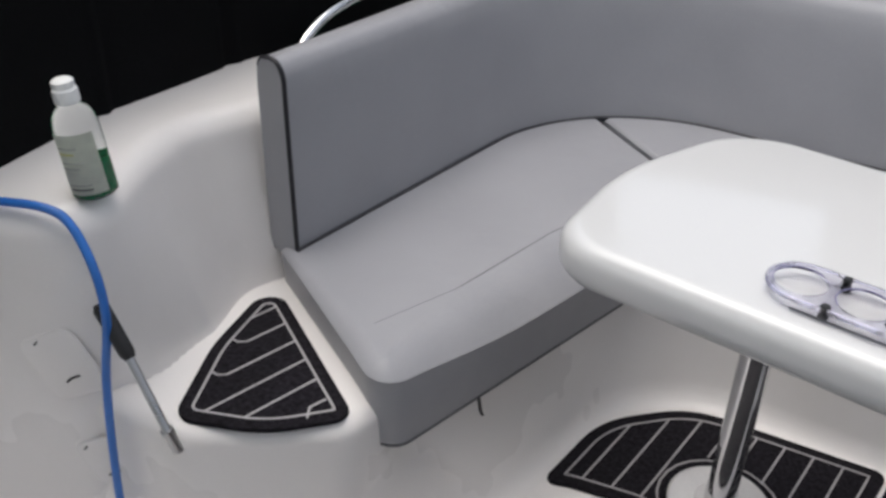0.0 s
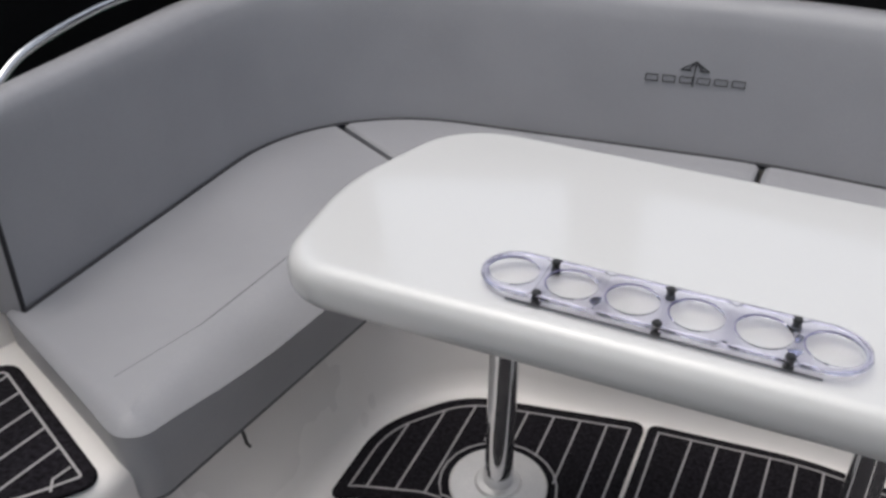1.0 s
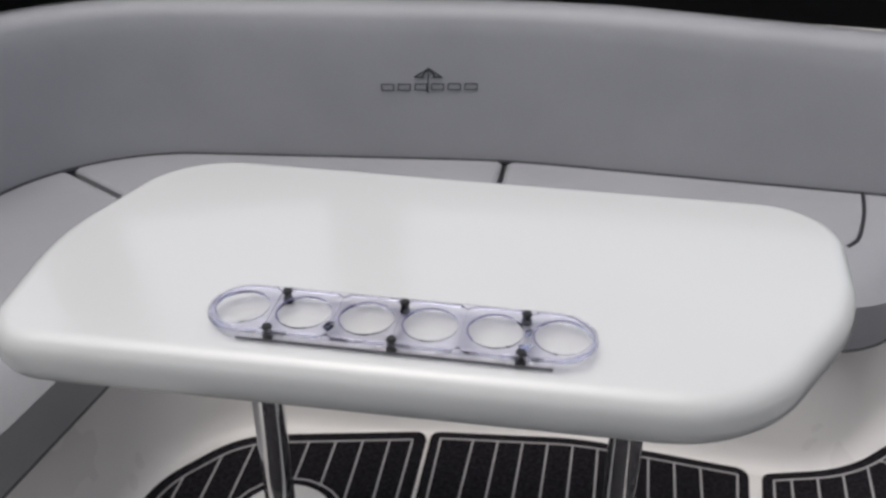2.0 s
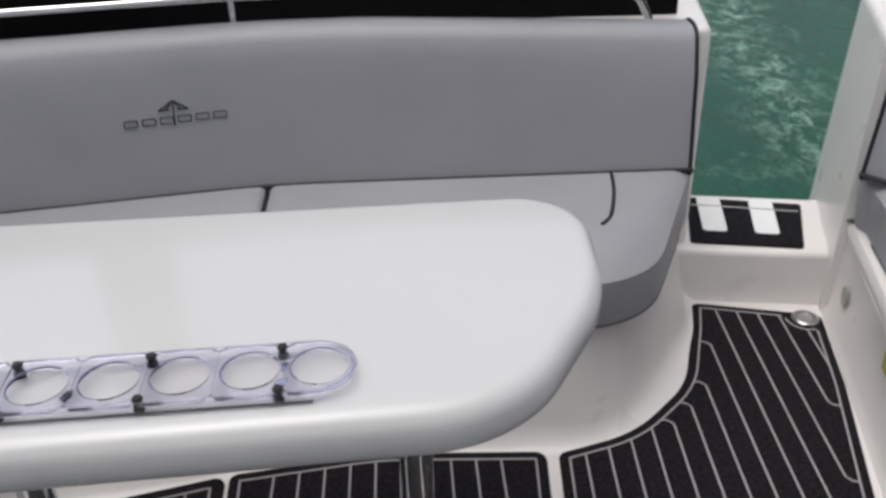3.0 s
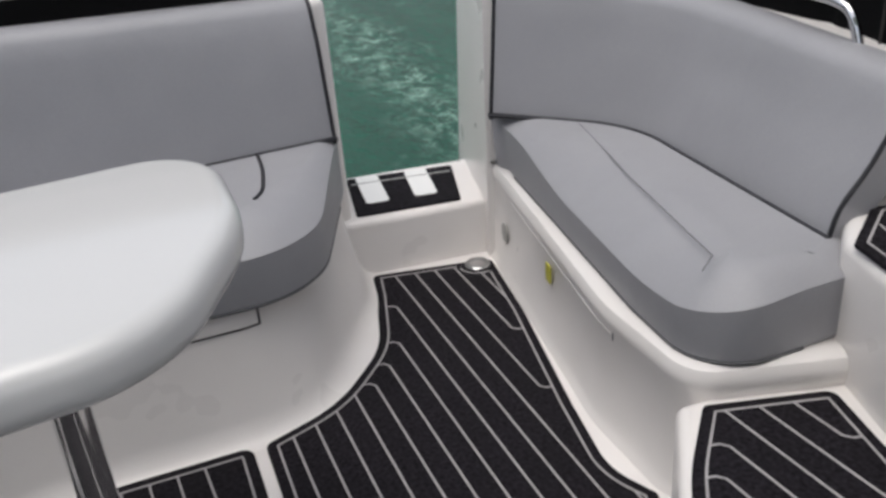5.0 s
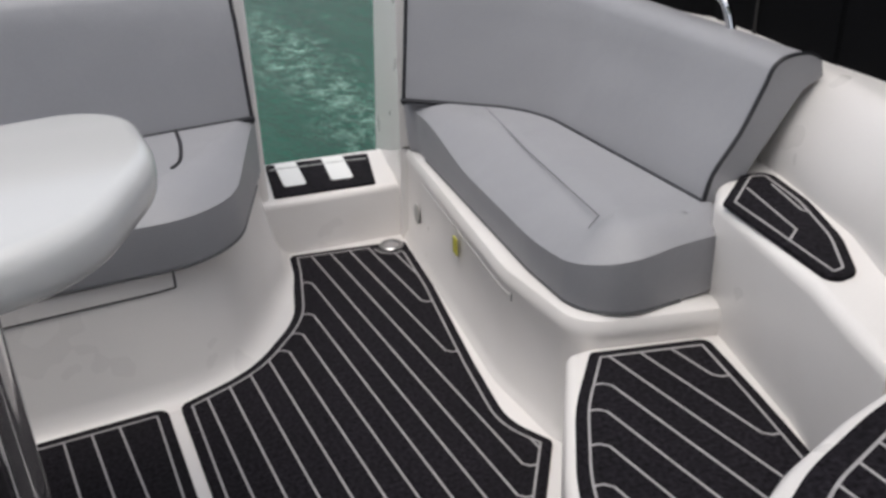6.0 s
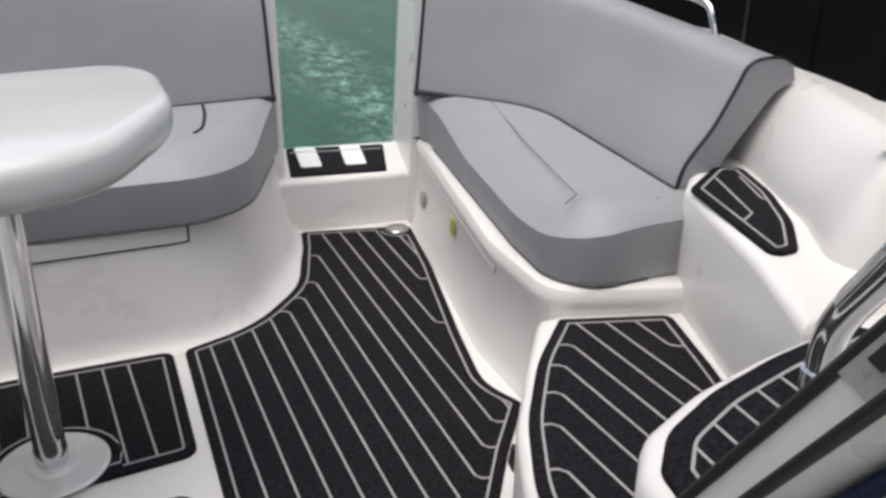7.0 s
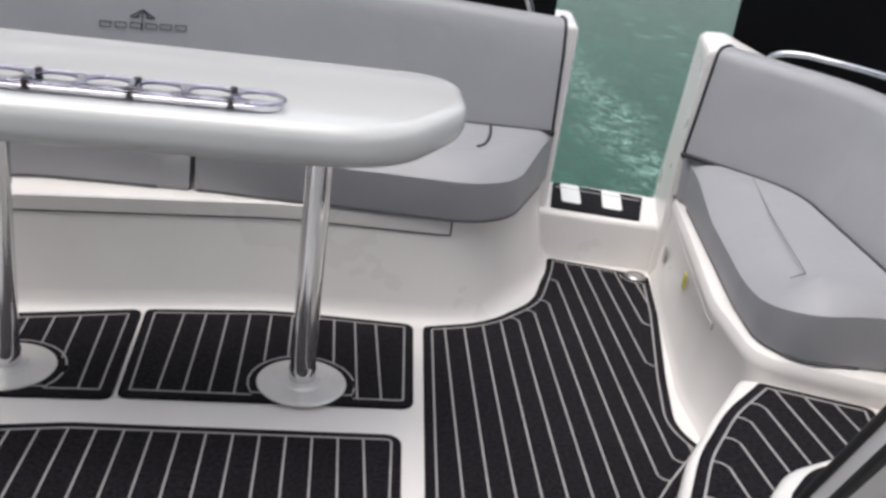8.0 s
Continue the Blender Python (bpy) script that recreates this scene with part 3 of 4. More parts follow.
towel = thing("striped_towel", "navy towel with white stripes draped over the inclined panel", "towel")
part("cloth", cloth(0.066, 0.60, 0.0, 0.005), NAVY, towel)
for m in (0.100, 0.142, 0.190, 0.255, 0.33, 0.41):
    part("stripe", cloth(m, m + 0.020, 0.0016, 0.003), STRIPE, towel, "white woven stripe")
lt = part("latch_plate", band_box(0.05, 0.13, 0.004, 0.037, -0.001, 0.004), BADGE, bulkhead, "dark grey latch plate")
part("latch_slot", band_box(0.08, 0.105, 0.012, 0.027, 0.004, 0.0065), BLACK, lt)


# ---------------------------------------------------------------- long bench
def sub(path, a, b):
    """The piece of a path nearest to a up to nearest to b."""
    i = min(range(len(path)), key=lambda k: (path[k] - a).length)
    j = min(range(len(path)), key=lambda k: (path[k] - b).length)
    return path[i:j + 1]


def cushion(name, back, front, z0, z1, label, group, tuck=0.03, soft=0.115, fall=0.055, free=(0, 0), end=0.32):
    """A seat cushion between its back line and its front line, both in the same direction."""
    c = thing(name, label, "seat cushion", group)
    outer = offset(back, tuck, False)
    inner = front[::-1]
    pts, rad = [], []
    for k, p in enumerate(outer):
        pts.append(p)
        rad.append(0.15)
    side = dense([outer[-1], inner[0]], 0.05)[1:-1]
    pts += side
    rad += [0.15 + (end - 0.15) * (k + 1) / len(side) if free[1] else 0.12 for k in range(len(side))]
    run = [0.0]
    for a, b in zip(inner, inner[1:]):
        run.append(run[-1] + (b - a).length)
    for p, d in zip(inner, run):
        pts.append(p)
        e = min(d if free[1] else 9.0, run[-1] - d if free[0] else 9.0)
        t = min(1.0, max(0.0, (e - 0.05) / 0.36))
        rad.append(end + (1 - end) * t * t * (3 - 2 * t))
    side = dense([inner[-1], outer[0]], 0.05)[1:-1]
    pts += side
    rad += [end - (end - 0.15) * (k + 1) / len(side) if free[0] else 0.12 for k in range(len(side))]
    pad = slab_new(pts, z0, z1, r=soft, r0=0.012, seg=6, radii=rad, fall=fall)
    if free[0]:
        way = (outer[0] - outer[1]).normalized()
        for v in pad.verts:
            near = (Vector((v.co.x, v.co.y)) - outer[0]).dot(way) + 0.12
            up = max(0.0, min(1.0, (v.co.z - z0) / (z1 - z0)))
            if near > 0 and up > 0:
                w = min(1.0, near / 0.12) * up
                v.co.x += way.x * 0.012 * w
                v.co.y += way.y * 0.012 * w
    part("pad", pad, VINYL, c, smooth=42)
    seam = [Vector((p.x, p.y, z0 + 0.004)) for p in offset(front, 0.003, False)[2:-2]]
    part("lower_piping", tube_new(seam, 0.004, 6), STITCH, c, "dark lower seam")
    return c


J1, J2, J3 = Vector((-1.505, 0.075)), Vector((-0.618, 0.40)), Vector((0.318, 0.465))
K1, K2 = Vector((-1.075, -0.10)), Vector((-0.590, 0.07))
g = 0.006


def shrink(seg, a, b):
    seg = list(seg)
    if a:
        seg[0] = seg[0] + (seg[1] - seg[0]).normalized() * a
    if b:
        seg[-1] = seg[-1] + (seg[-2] - seg[-1]).normalized() * b
    return seg


c1 = cushion("bench_cushion", shrink(sub(BACK, BACK[0], J1), 0.004, g), shrink(sub(FRONT, FRONT[0], K1), 0, g), 0.262, 0.42, "grey vinyl bench cushion at the end by the console", "bench cushions", free=(1, 0))
c2 = cushion("bench_cushion", shrink(sub(BACK, J1, J2), g, g), shrink(sub(FRONT, K1, K2), g, g), 0.262, 0.42, "grey vinyl corner bench cushion behind the table", "bench cushions")
c3 = cushion("bench_cushion", shrink(sub(BACK, J2, J3), g, 0), shrink(sub(FRONT, K2, FRONT[-1]), g, 0), 0.262, 0.42, "grey vinyl bench cushion beside the gate, rounded end", "bench cushions", free=(0, 1))
part("stitched_seam", tube_new([(-1.262, -0.845, 0.4190), (-1.246, -0.68, 0.4190), (-1.262, -0.42, 0.4195), (-1.25, -0.2, 0.4195)], 0.0014, 6), THREAD, c1)
part("piped_seam", tube_new(smooth_path([(0.136, 0.45, 0.421), (0.130, 0.36, 0.4215), (0.117, 0.28, 0.421), (0.105, 0.235, 0.4205), (0.086, 0.205, 0.4205)]), 0.0040, 8), PIPING, c3, "black piped seam")


def back_profile(s):
    drop = 0.03 * max(0.0, (s - 0.75) / 0.25) - 0.02 * max(0.0, 1 - s / 0.3)
    w = min(1.0, s / 0.30)
    lean = 0.004 + 0.056 * w
    thick = 0.058 + 0.047 * w
    return [(0.0, 0.405), (lean * 0.13, 0.44), (lean * 0.37, 0.53), (lean * 0.63, 0.62), (lean * 0.83, 0.685 - drop), (lean, 0.718 - drop), (lean + thick * 0.12, 0.737 - drop), (lean + thick * 0.34, 0.746 - drop),
            (lean + thick * 0.80, 0.744 - drop), (lean + thick * 0.95, 0.730 - drop), (lean + thick, 0.70 - drop), (lean + thick, 0.405)]


GATE_END = ((0.0, 0.39), (0.006, 0.43), (0.025, 0.522), (0.043, 0.617), (0.053, 0.667), (0.060, 0.689), (0.080, 0.701), (0.115, 0.705), (0.145, 0.697), (0.16, 0.665), (0.16, 0.56), (0.16, 0.45), (0.16, 0.39))
LEDGE_END = ((0.0, 0.39), (0.016, 0.45), (0.066, 0.517), (0.108, 0.595), (0.120, 0.622), (0.133, 0.636), (0.155, 0.643), (0.195, 0.643), (0.224, 0.630), (0.232, 0.600), (0.190, 0.580), (0.112, 0.478), (0.050, 0.39))


def rback_profile(s):
    """The side backrest: upright by the gate, a leaning slab with a lip at the ledge."""
    return [(a + (c - a) * s, b + (d - b) * s) for (a, b), (c, d) in zip(GATE_END, LEDGE_END)]


def backrest(path, prof, label, ends, cut=-2):
    b = thing("backrest", label, "backrest", "backrests")
    part("pad", sweep(path, prof), VINYL, b, smooth=60)
    nor = normals(path, False)
    low = [Vector(((p + q * -0.003).x, (p + q * -0.003).y, prof(0)[0][1] + 0.012)) for p, q in zip(path, nor)]
    part("bottom_piping", tube_new(low, 0.0062, 8), PIPING, b, "black piping along the lower edge")
    for i in ends:
        p, q = path[i], nor[i]
        along = (path[1] - path[0]).normalized() if i == 0 else (path[-2] - path[-1]).normalized()
        pr = prof(0 if i == 0 else 1)[:cut]
        pts = [Vector((p.x + q.x * (o - 0.001) + along.x * 0.004, p.y + q.y * (o - 0.001) + along.y * 0.004, z)) for o, z in pr]
        part("end_piping", tube_new(smooth_path(pts, 4), 0.0045, 8), PIPING, b, "black piping round the end")
    return b


bench_back = backrest(BACK, back_profile, "long curved grey vinyl backrest with black piping", (0, -1))
side_back = backrest(RBACK, rback_profile, "curved grey vinyl side backrest with black piping", (0, -1), -4)
side_seat = cushion("side_cushion", RBACK, RFRONT, 0.258, 0.405, "grey vinyl side seat cushion with rounded front", "side cushions", soft=0.15, fall=0.072, free=(1, 1), end=0.45)
part("stitched_seam", tube_new([(0.850, 0.37, 0.4045), (0.80, 0.12, 0.4045), (0.770, -0.02, 0.4045), (0.712, -0.37, 0.4045)], 0.0013, 6), THREAD, side_seat)
part("stitched_seam", tube_new([(0.712, -0.37, 0.4045), (0.668, -0.405, 0.4043)], 0.0013, 6), THREAD, side_seat)

# dark embroidered emblem on the backrest, as plain shapes
def on_back(x, z):
    """A point on the face of the long backrest."""
    i = min(range(len(BACK)), key=lambda k: abs(BACK[k].x - x) + (10 if BACK[k].y < 0.2 else 0))
    a, b = BACK[max(i - 1, 0)], BACK[min(i + 1, len(BACK) - 1)]
    y = a.y + (b.y - a.y) * (x - a.x) / (b.x - a.x)
    pr = back_profile(0.5)
    off = 0
    for (o0, z0), (o1, z1) in zip(pr, pr[1:]):
        if z0 <= z <= z1:
            off = o0 + (o1 - o0) * (z - z0) / (z1 - z0)
            break
    return Vector((x, y + off - 0.0015, z))


bm = bmesh.new()
for k in range(6):                                        # a row of small blocks
    x = -0.900 + 0.036 * k
    z = 0.570 + 0.0010 * k
    for u0, v0, u1, v1 in ((0, 0, 0.026, 0), (0.026, 0, 0.026, 0.013), (0, 0.013, 0.026, 0.013), (0, 0, 0, 0.013)):
        tube(bm, [on_back(x + u0, z + v0), on_back(x + u1, z + v1)], 0.0011, 6)
for x0, z0, x1, z1 in ((-0.80, 0.566, -0.80, 0.619), (-0.80, 0.619, -0.830, 0.600), (-0.80, 0.619, -0.770, 0.600), (-0.830, 0.600, -0.808, 0.600), (-0.792, 0.600, -0.770, 0.600), (-0.80, 0.619, -0.815, 0.601), (-0.80, 0.619, -0.785, 0.601)):
    tube(bm, [on_back(x0, z0), on_back(x1, z1)], 0.0015, 6)
part("emblem", bm, EMBROID, bench_back, "small dark embroidered emblem")


# ---------------------------------------------------------------- rails
def rail(pts, r, label, posts=()):
    t = thing("grab_rail", label, "rail", "grab rails")
    part("bar", tube_new(smooth_path(pts, 6), r, 12), CHROME, t)
    for p, base in posts:
        part("stanchion", tube_new([p, base], r * 0.8, 10), CHROME, t)
    return t


def along_path(path, s, off, z):
    nor = normals(path, False)
    i = min(len(path) - 1, int(s * (len(path) - 1)))
    p = path[i] + nor[i] * off
    return (p.x, p.y, z)


lr = [along_path(BACK, 0.045, 0.10, 0.72), along_path(BACK, 0.058, 0.105, 0.752), along_path(BACK, 0.085, 0.115, 0.778)] + [along_path(BACK, s / 100, 0.12 + 0.025 * min(1, s / 40), 0.788 + 0.010 * min(1, s / 40)) for s in range(14, 96, 5)] + [along_path(BACK, 0.965, 0.15, 0.77), along_path(BACK, 0.975, 0.15, 0.70)]
rail(lr, 0.009, "polished steel grab rail running behind the long backrest", [(along_path(BACK, s, 0.145, 0.795), along_path(BACK, s, 0.145, 0.70)) for s in (0.35, 0.62)])
rr = [along_path(RBACK, 0.10, 0.16, 0.68), along_path(RBACK, 0.13, 0.16, 0.708)] + [along_path(RBACK, s / 100, 0.17, 0.718) for s in range(18, 78, 6)] + [along_path(RBACK, 0.80, 0.175, 0.708), along_path(RBACK, 0.84, 0.18, 0.65)]
rail(rr, 0.009, "polished steel grab rail behind the side backrest", [(along_path(RBACK, 0.45, 0.17, 0.718), along_path(RBACK, 0.45, 0.17, 0.66))])
hr = [(0.313, -1.360, 0.640), (0.313, -1.359, 0.685), (0.309, -1.365, 0.715), (0.300, -1.383, 0.745), (0.292, -1.404, 0.774)]
hr = [Vector(p) + Vector((0.008, -0.003, 0)) for p in hr]
hr.append(hr[-1] + (hr[-1] - hr[-2]).normalized() * 0.30)
helm_rail = rail(hr, 0.0115, "thick polished steel handrail rising beside the inclined panel")
part("foot_collar", tube_new([hr[1] - (hr[1] - hr[0]) * 0.3, hr[1] - (hr[1] - hr[0]) * 0.05], 0.0135, 16), CHROME, helm_rail)

# ---------------------------------------------------------------- table
TABLE_Z = 0.655
top = dense(rounded([(-1.020, -0.748, 0.09), (-1.083, -0.50, 0.4), (-1.040, -0.212, 0.15), (0.000, -0.107, 0.11), (0.008, -0.38, 0.3), (-0.11, -0.628, 0.2)], True, 14), 0.05, True)
table = thing("cockpit_table", "glossy white moulded table on two steel legs", "table")
part("tabletop", slab_new(top, TABLE_Z - 0.072, TABLE_Z, r=0.028, r0=0.03, seg=6), TABLE, table, smooth=60)
LEGS = ((-0.845, -0.378), (-0.259, -0.324))
for x, y in LEGS:
    leg = part("leg", lathe([(0.0285, 0.012), (0.0285, 0.05), (0.0265, 0.055), (0.0265, 0.56), (0.034, 0.565), (0.034, TABLE_Z - 0.071)], 28, (x, y, 0)), CHROME, table, smooth=40)
    part("floor_flange", lathe([(0.094, 0.0085), (0.094, 0.011), (0.090, 0.0135), (0.046, 0.015), (0.041, 0.020), (0.030, 0.022)], 40, (x, y, 0)), ALU, table, "brushed aluminium floor flange", smooth=30)

# acrylic holder for six cups on the table
holder = thing("cup_holder", "clear lilac acrylic holder for six cups on the table", "cup holder")
ha, hb = Vector((-0.712, -0.620)), Vector((-0.345, -0.578))
hd = (hb - ha).normalized()
hp = Vector((-hd.y, hd.x))


def stadium(a, b, r, n=16):
    d = (b - a).normalized()
    w0 = math.atan2(d.y, d.x)
    return [b + Vector((math.cos(w0 - 1.5708 + 3.14159 * k / n), math.sin(w0 - 1.5708 + 3.14159 * k / n))) * r for k in range(n + 1)] + \
           [a + Vector((math.cos(w0 + 1.5708 + 3.14159 * k / n), math.sin(w0 + 1.5708 + 3.14159 * k / n))) * r for k in range(n + 1)]


def holed_plate(z0, z1, r):
    """A plate with round ends and six round openings, in six cells."""
    bm = bmesh.new()
    n, L = 6, (hb - ha).length + 2 * r
    a0 = ha - hd * r
    cell = L / n
    out = stadium(ha, hb, r)
    for i in range(n):
        c = a0 + hd * cell * (i + 0.5)
        hr_ = min(cell, 2 * r) * 0.43
        ring = []
        for k in range(32):
            w = 6.28318 * k / 32
            d = hd * math.cos(w) + hp * math.sin(w)
            m = 1 / max(abs(math.cos(w)) / (cell / 2), abs(math.sin(w)) / r)
            far = c + d * m
            u = (far - ha).dot(hd)
            v = (far - ha).dot(hp)
            ex = -u if u < 0 else max(0.0, u - (hb - ha).length)
            if ex > 0 and math.hypot(ex, v) > r:
                k2 = r / math.hypot(ex, v)
                base = ha if u < 0 else hb
                far = base + hd * ((u if u < 0 else u - (hb - ha).length) * k2) + hp * v * k2
            near = c + d * hr_
            ring.append([bm.verts.new((q.x, q.y, z)) for q, z in ((near, z0), (far, z0), (far, z1), (near, z1))])
        for k in range(32):
            p, q = ring[k], ring[(k + 1) % 32]
            bm.faces.new((p[0], p[1], q[1], q[0]))
            bm.faces.new((p[3], q[3], q[2], p[2]))
            bm.faces.new((p[0], q[0], q[3], p[3]))
            bm.faces.new((p[1], p[2], q[2], q[1]))
    bmesh.ops.remove_doubles(bm, verts=bm.verts, dist=0.0003)
    return bm


part("upper_plate", holed_plate(TABLE_Z + 0.013, TABLE_Z + 0.017, 0.045), ACRYLIC, holder, "clear plate with six round openings", smooth=30)
part("lower_plate", slab_new(stadium(ha, hb, 0.042), TABLE_Z + 0.001, TABLE_Z + 0.003, r=0.0005, seg=1), CLEARBASE, holder, smooth=30)
rim = [Vector((p.x, p.y, TABLE_Z + 0.015)) for p in stadium(ha, hb, 0.045)]
part("rim", tube_new(rim + rim[:1], 0.0032, 8), ACRYLIC, holder)
for i in range(6):
    c = (ha - hd * 0.045).lerp(hb + hd * 0.045, (i + 0.5) / 6)
    arc = [c + (hd * math.cos(1.0 + 2.9 * k / 14) + hp * math.sin(1.0 + 2.9 * k / 14)) * 0.0327 for k in range(15)]
    part("hole_edge", tube_new([(p.x, p.y, TABLE_Z + 0.0165) for p in arc], 0.0011, 6), RIM, holder, "dark violet cut edge of an opening")
for i in range(3):
    for sgn in (-1, 1):
        c = ha.lerp(hb, 0.10 + 0.40 * i) + hp * 0.038 * sgn
        part("post", lathe([(0.0065, 0.003), (0.0065, 0.006), (0.005, 0.007), (0.005, 0.013), (0.0065, 0.0172), (0.005, 0.020)], 14, (c.x, c.y, TABLE_Z)), BLACK, holder, "dark spacer post")
ca, cb_ = ha - hp * 0.046, hb - hp * 0.046
part("lower_edge", tube_new([(ca.x, ca.y, TABLE_Z + 0.004), (cb_.x, cb_.y, TABLE_Z + 0.004)], 0.0016, 6), STITCH, holder, "dark lower edge")

# ---------------------------------------------------------------- deck mats
HOLES = tuple((x, y, 0.112) for x, y in LEGS)
left_half = rounded([(-1.105, -0.575, 0.02), (-1.135, -0.36, 0.2), (-1.03, -0.185, 0.2), (-0.664, -0.066, 0.02), (-0.617, -0.448, 0.02), (-0.95, -0.495, 0.1), (-1.06, -0.545, 0.06)], True, 8)
right_half = rounded([(-0.656, -0.064, 0.02), (-0.36, 0.0, 0.6), (-0.025, 0.005, 0.025), (-0.020, -0.372, 0.03), (-0.609, -0.440, 0.02)], True, 8)
deck_mat(dense(left_half, 0.05, True), 0, 0.0545, -1.1825, "black foam deck mat with pale lines, rounded corner", holes=HOLES[:1], border=0.026, slant=-0.14)
deck_mat(dense(right_half, 0.05, True), 0, 0.0504, -0.5725, "black foam deck mat with pale lines under the table", holes=HOLES[1:], border=0.022, slant=-0.085)
mat2 = rounded([(-0.98, -0.62, 0.06), (-0.66, -0.542, 0.3), (-0.042, -0.476, 0.03), (-0.03, -1.4), (-0.98, -1.4)], True, 6)
deck_mat(dense(mat2, 0.06, True), 0, 0.0495, -0.9985, "black foam deck mat with pale lines on the open floor", border=0.02, slant=-0.08)
mat3 = rounded([(0.0, 0.0, 0.02), (0.16, 0.06, 0.3), (0.30, 0.22, 0.3), (0.358, 0.44, 0.2), (0.380, 0.548, 0.02), (0.684, 0.490, 0.02), (0.648, 0.22), (0.580, -0.14, 0.4), (0.549, -0.34, 0.2), (0.592, -0.430, 0.015), (0.50, -0.56), (0.42, -0.69, 0.3), (0.34, -0.88, 0.3), (0.31, -1.4), (0.010, -1.4)], True, 8)
deck_mat(dense(mat3, 0.05, True), 0, 0.0492, 0.0535, "large black foam deck mat with pale lines by the gate", border=0.021, hooks=(1, -1), holes=((0.640, 0.474, 0.047),), slant=-0.03)
mat4 = rounded([(0.634, -0.474, 0.012), (0.838, -0.530, 0.02), (0.80, -0.70), (0.755, -0.88), (0.74, -1.05), (0.354, -1.05), (0.372, -0.90, 0.4), (0.438, -0.740, 0.5), (0.530, -0.592, 0.5)], True, 8)
deck_mat(dense(mat4, 0.04, True), 0.20, 0.0515, 0.347, "black foam mat with pale lines on the raised step", border=0.020, hooks=(1, -1), slant=-0.10)
mat5 = rounded([(0.355, -1.24), (0.366, -1.155, 0.04), (0.408, -1.104, 0.1), (0.50, -1.056, 0.3), (0.62, -1.018, 0.5), (0.775, -0.985, 0.05), (0.805, -1.04, 0.05), (0.76, -1.24)], True, 8)
deck_mat(dense(mat5, 0.04, True), 0.43, 0.0437, 0.4195, "black foam mat with pale lines on the helm step", border=0.030)
leaf = rounded([(0.876, -0.490, 0.012), (0.990, -0.405, 0.03), (1.042, -0.418, 0.03), (1.003, -0.555, 0.3), (0.940, -0.685, 0.3), (0.872, -0.775, 0.03), (0.820, -0.780, 0.02)], True, 6)
deck_mat(dense(leaf, 0.03, True), 0.432, 0, 0, "small leaf-shaped black foam mat with pale lines on the ledge", border=0.018,
         ways=(((0.952, -0.462), (0.900, -0.630), (0.866, -0.652)), ((1.000, -0.470), (0.962, -0.578), (0.968, -0.592))))
tri_mat = rounded([(-1.560, -0.836, 0.035), (-1.172, -0.957, 0.026), (-1.236, -1.076, 0.20), (-1.352, -1.158, 0.035), (-1.463, -1.024, 0.28)], True, 8)
deck_mat(dense(tri_mat, 0.03, True), 0.345, 0.051, -1.484, "small triangular black foam mat with pale lines by the bench", border=0.022, hooks=(-1, 0), ways=(((-1.217, -1.012), (-1.234, -0.995), (-1.232, -0.966)),))

# mat on the gate step; two white plates stand in for patches of sunlight
gm = thing("step_mat", "black mat with two painted sunlit patches on the gate step", "mat")
part("foam_sheet", slab_new(rounded([(0.372, 0.600, 0.01), (0.642, 0.567, 0.01), (0.704, 0.796, 0.01), (0.412, 0.846, 0.01)], True, 4), 0.1505, 0.157, r=0.002, seg=2), FOAM, gm)
for u in (0.10, 0.56):
    quad = []
    for a, b in ((u + 0.02, 0.24), (u + 0.24, 0.24), (u + 0.19, 1.0), (u - 0.02, 1.0)):
        lo = Vector((0.372, 0.600)).lerp(Vector((0.642, 0.567)), a)
        hi = Vector((0.412, 0.846)).lerp(Vector((0.704, 0.796)), a)
        q = lo.lerp(hi, b)
        quad.append((q.x, q.y, 0.012))
    part("sun_patch", slab_new(rounded(quad, True, 4), 0.1565, 0.1592, r=0.001, seg=1), WHITE, gm, "white patch painted in for sunlight on the mat")

ga, gb = Vector((0.372, 0.600)).lerp(Vector((0.412, 0.846)), 0.80), Vector((0.642, 0.567)).lerp(Vector((0.704, 0.796)), 0.80)
part("cross_line", strip(bmesh.new(), [ga.lerp(gb, 0.03), ga.lerp(gb, 0.97)], 0.006, 0.155, 0.1597), BADGE, gm)

# ---------------------------------------------------------------- small fittings
slot = thing("vent_slot", "small black slot low on the step riser", "vent")
part("slot", tube_new([(0.468, -0.650, 0.04), (0.455, -0.672, 0.075), (0.452, -0.678, 0.11)], [0.006, 0.011, 0.007], 10), BLACK, slot)
drain = thing("floor_drain", "round polished steel floor drain in the mat corner", "drain")
part("ring", lathe([(0.033, 0.008), (0.033, 0.011), (0.029, 0.014), (0.022, 0.0135), (0.021, 0.0105)], 28, (0.640, 0.474, 0)), STEEL, drain)
part("grate", lathe([(0.020, 0.0085), (0.020, 0.0115), (0.008, 0.0125)], 24, (0.640, 0.474, 0)), CHROME, drain)


def base_point(path, s, z, out=0.002, lean=0.036):
    nor = normals(path, False)
    i = min(len(path) - 1, max(0, int(round(s * (len(path) - 1)))))
    off = 0.014 + lean * max(0.0, min(1, (z - 0.022) / 0.198))
    p = path[i] + nor[i] * (off - out)
    return Vector((p.x, p.y, z)), nor[i]


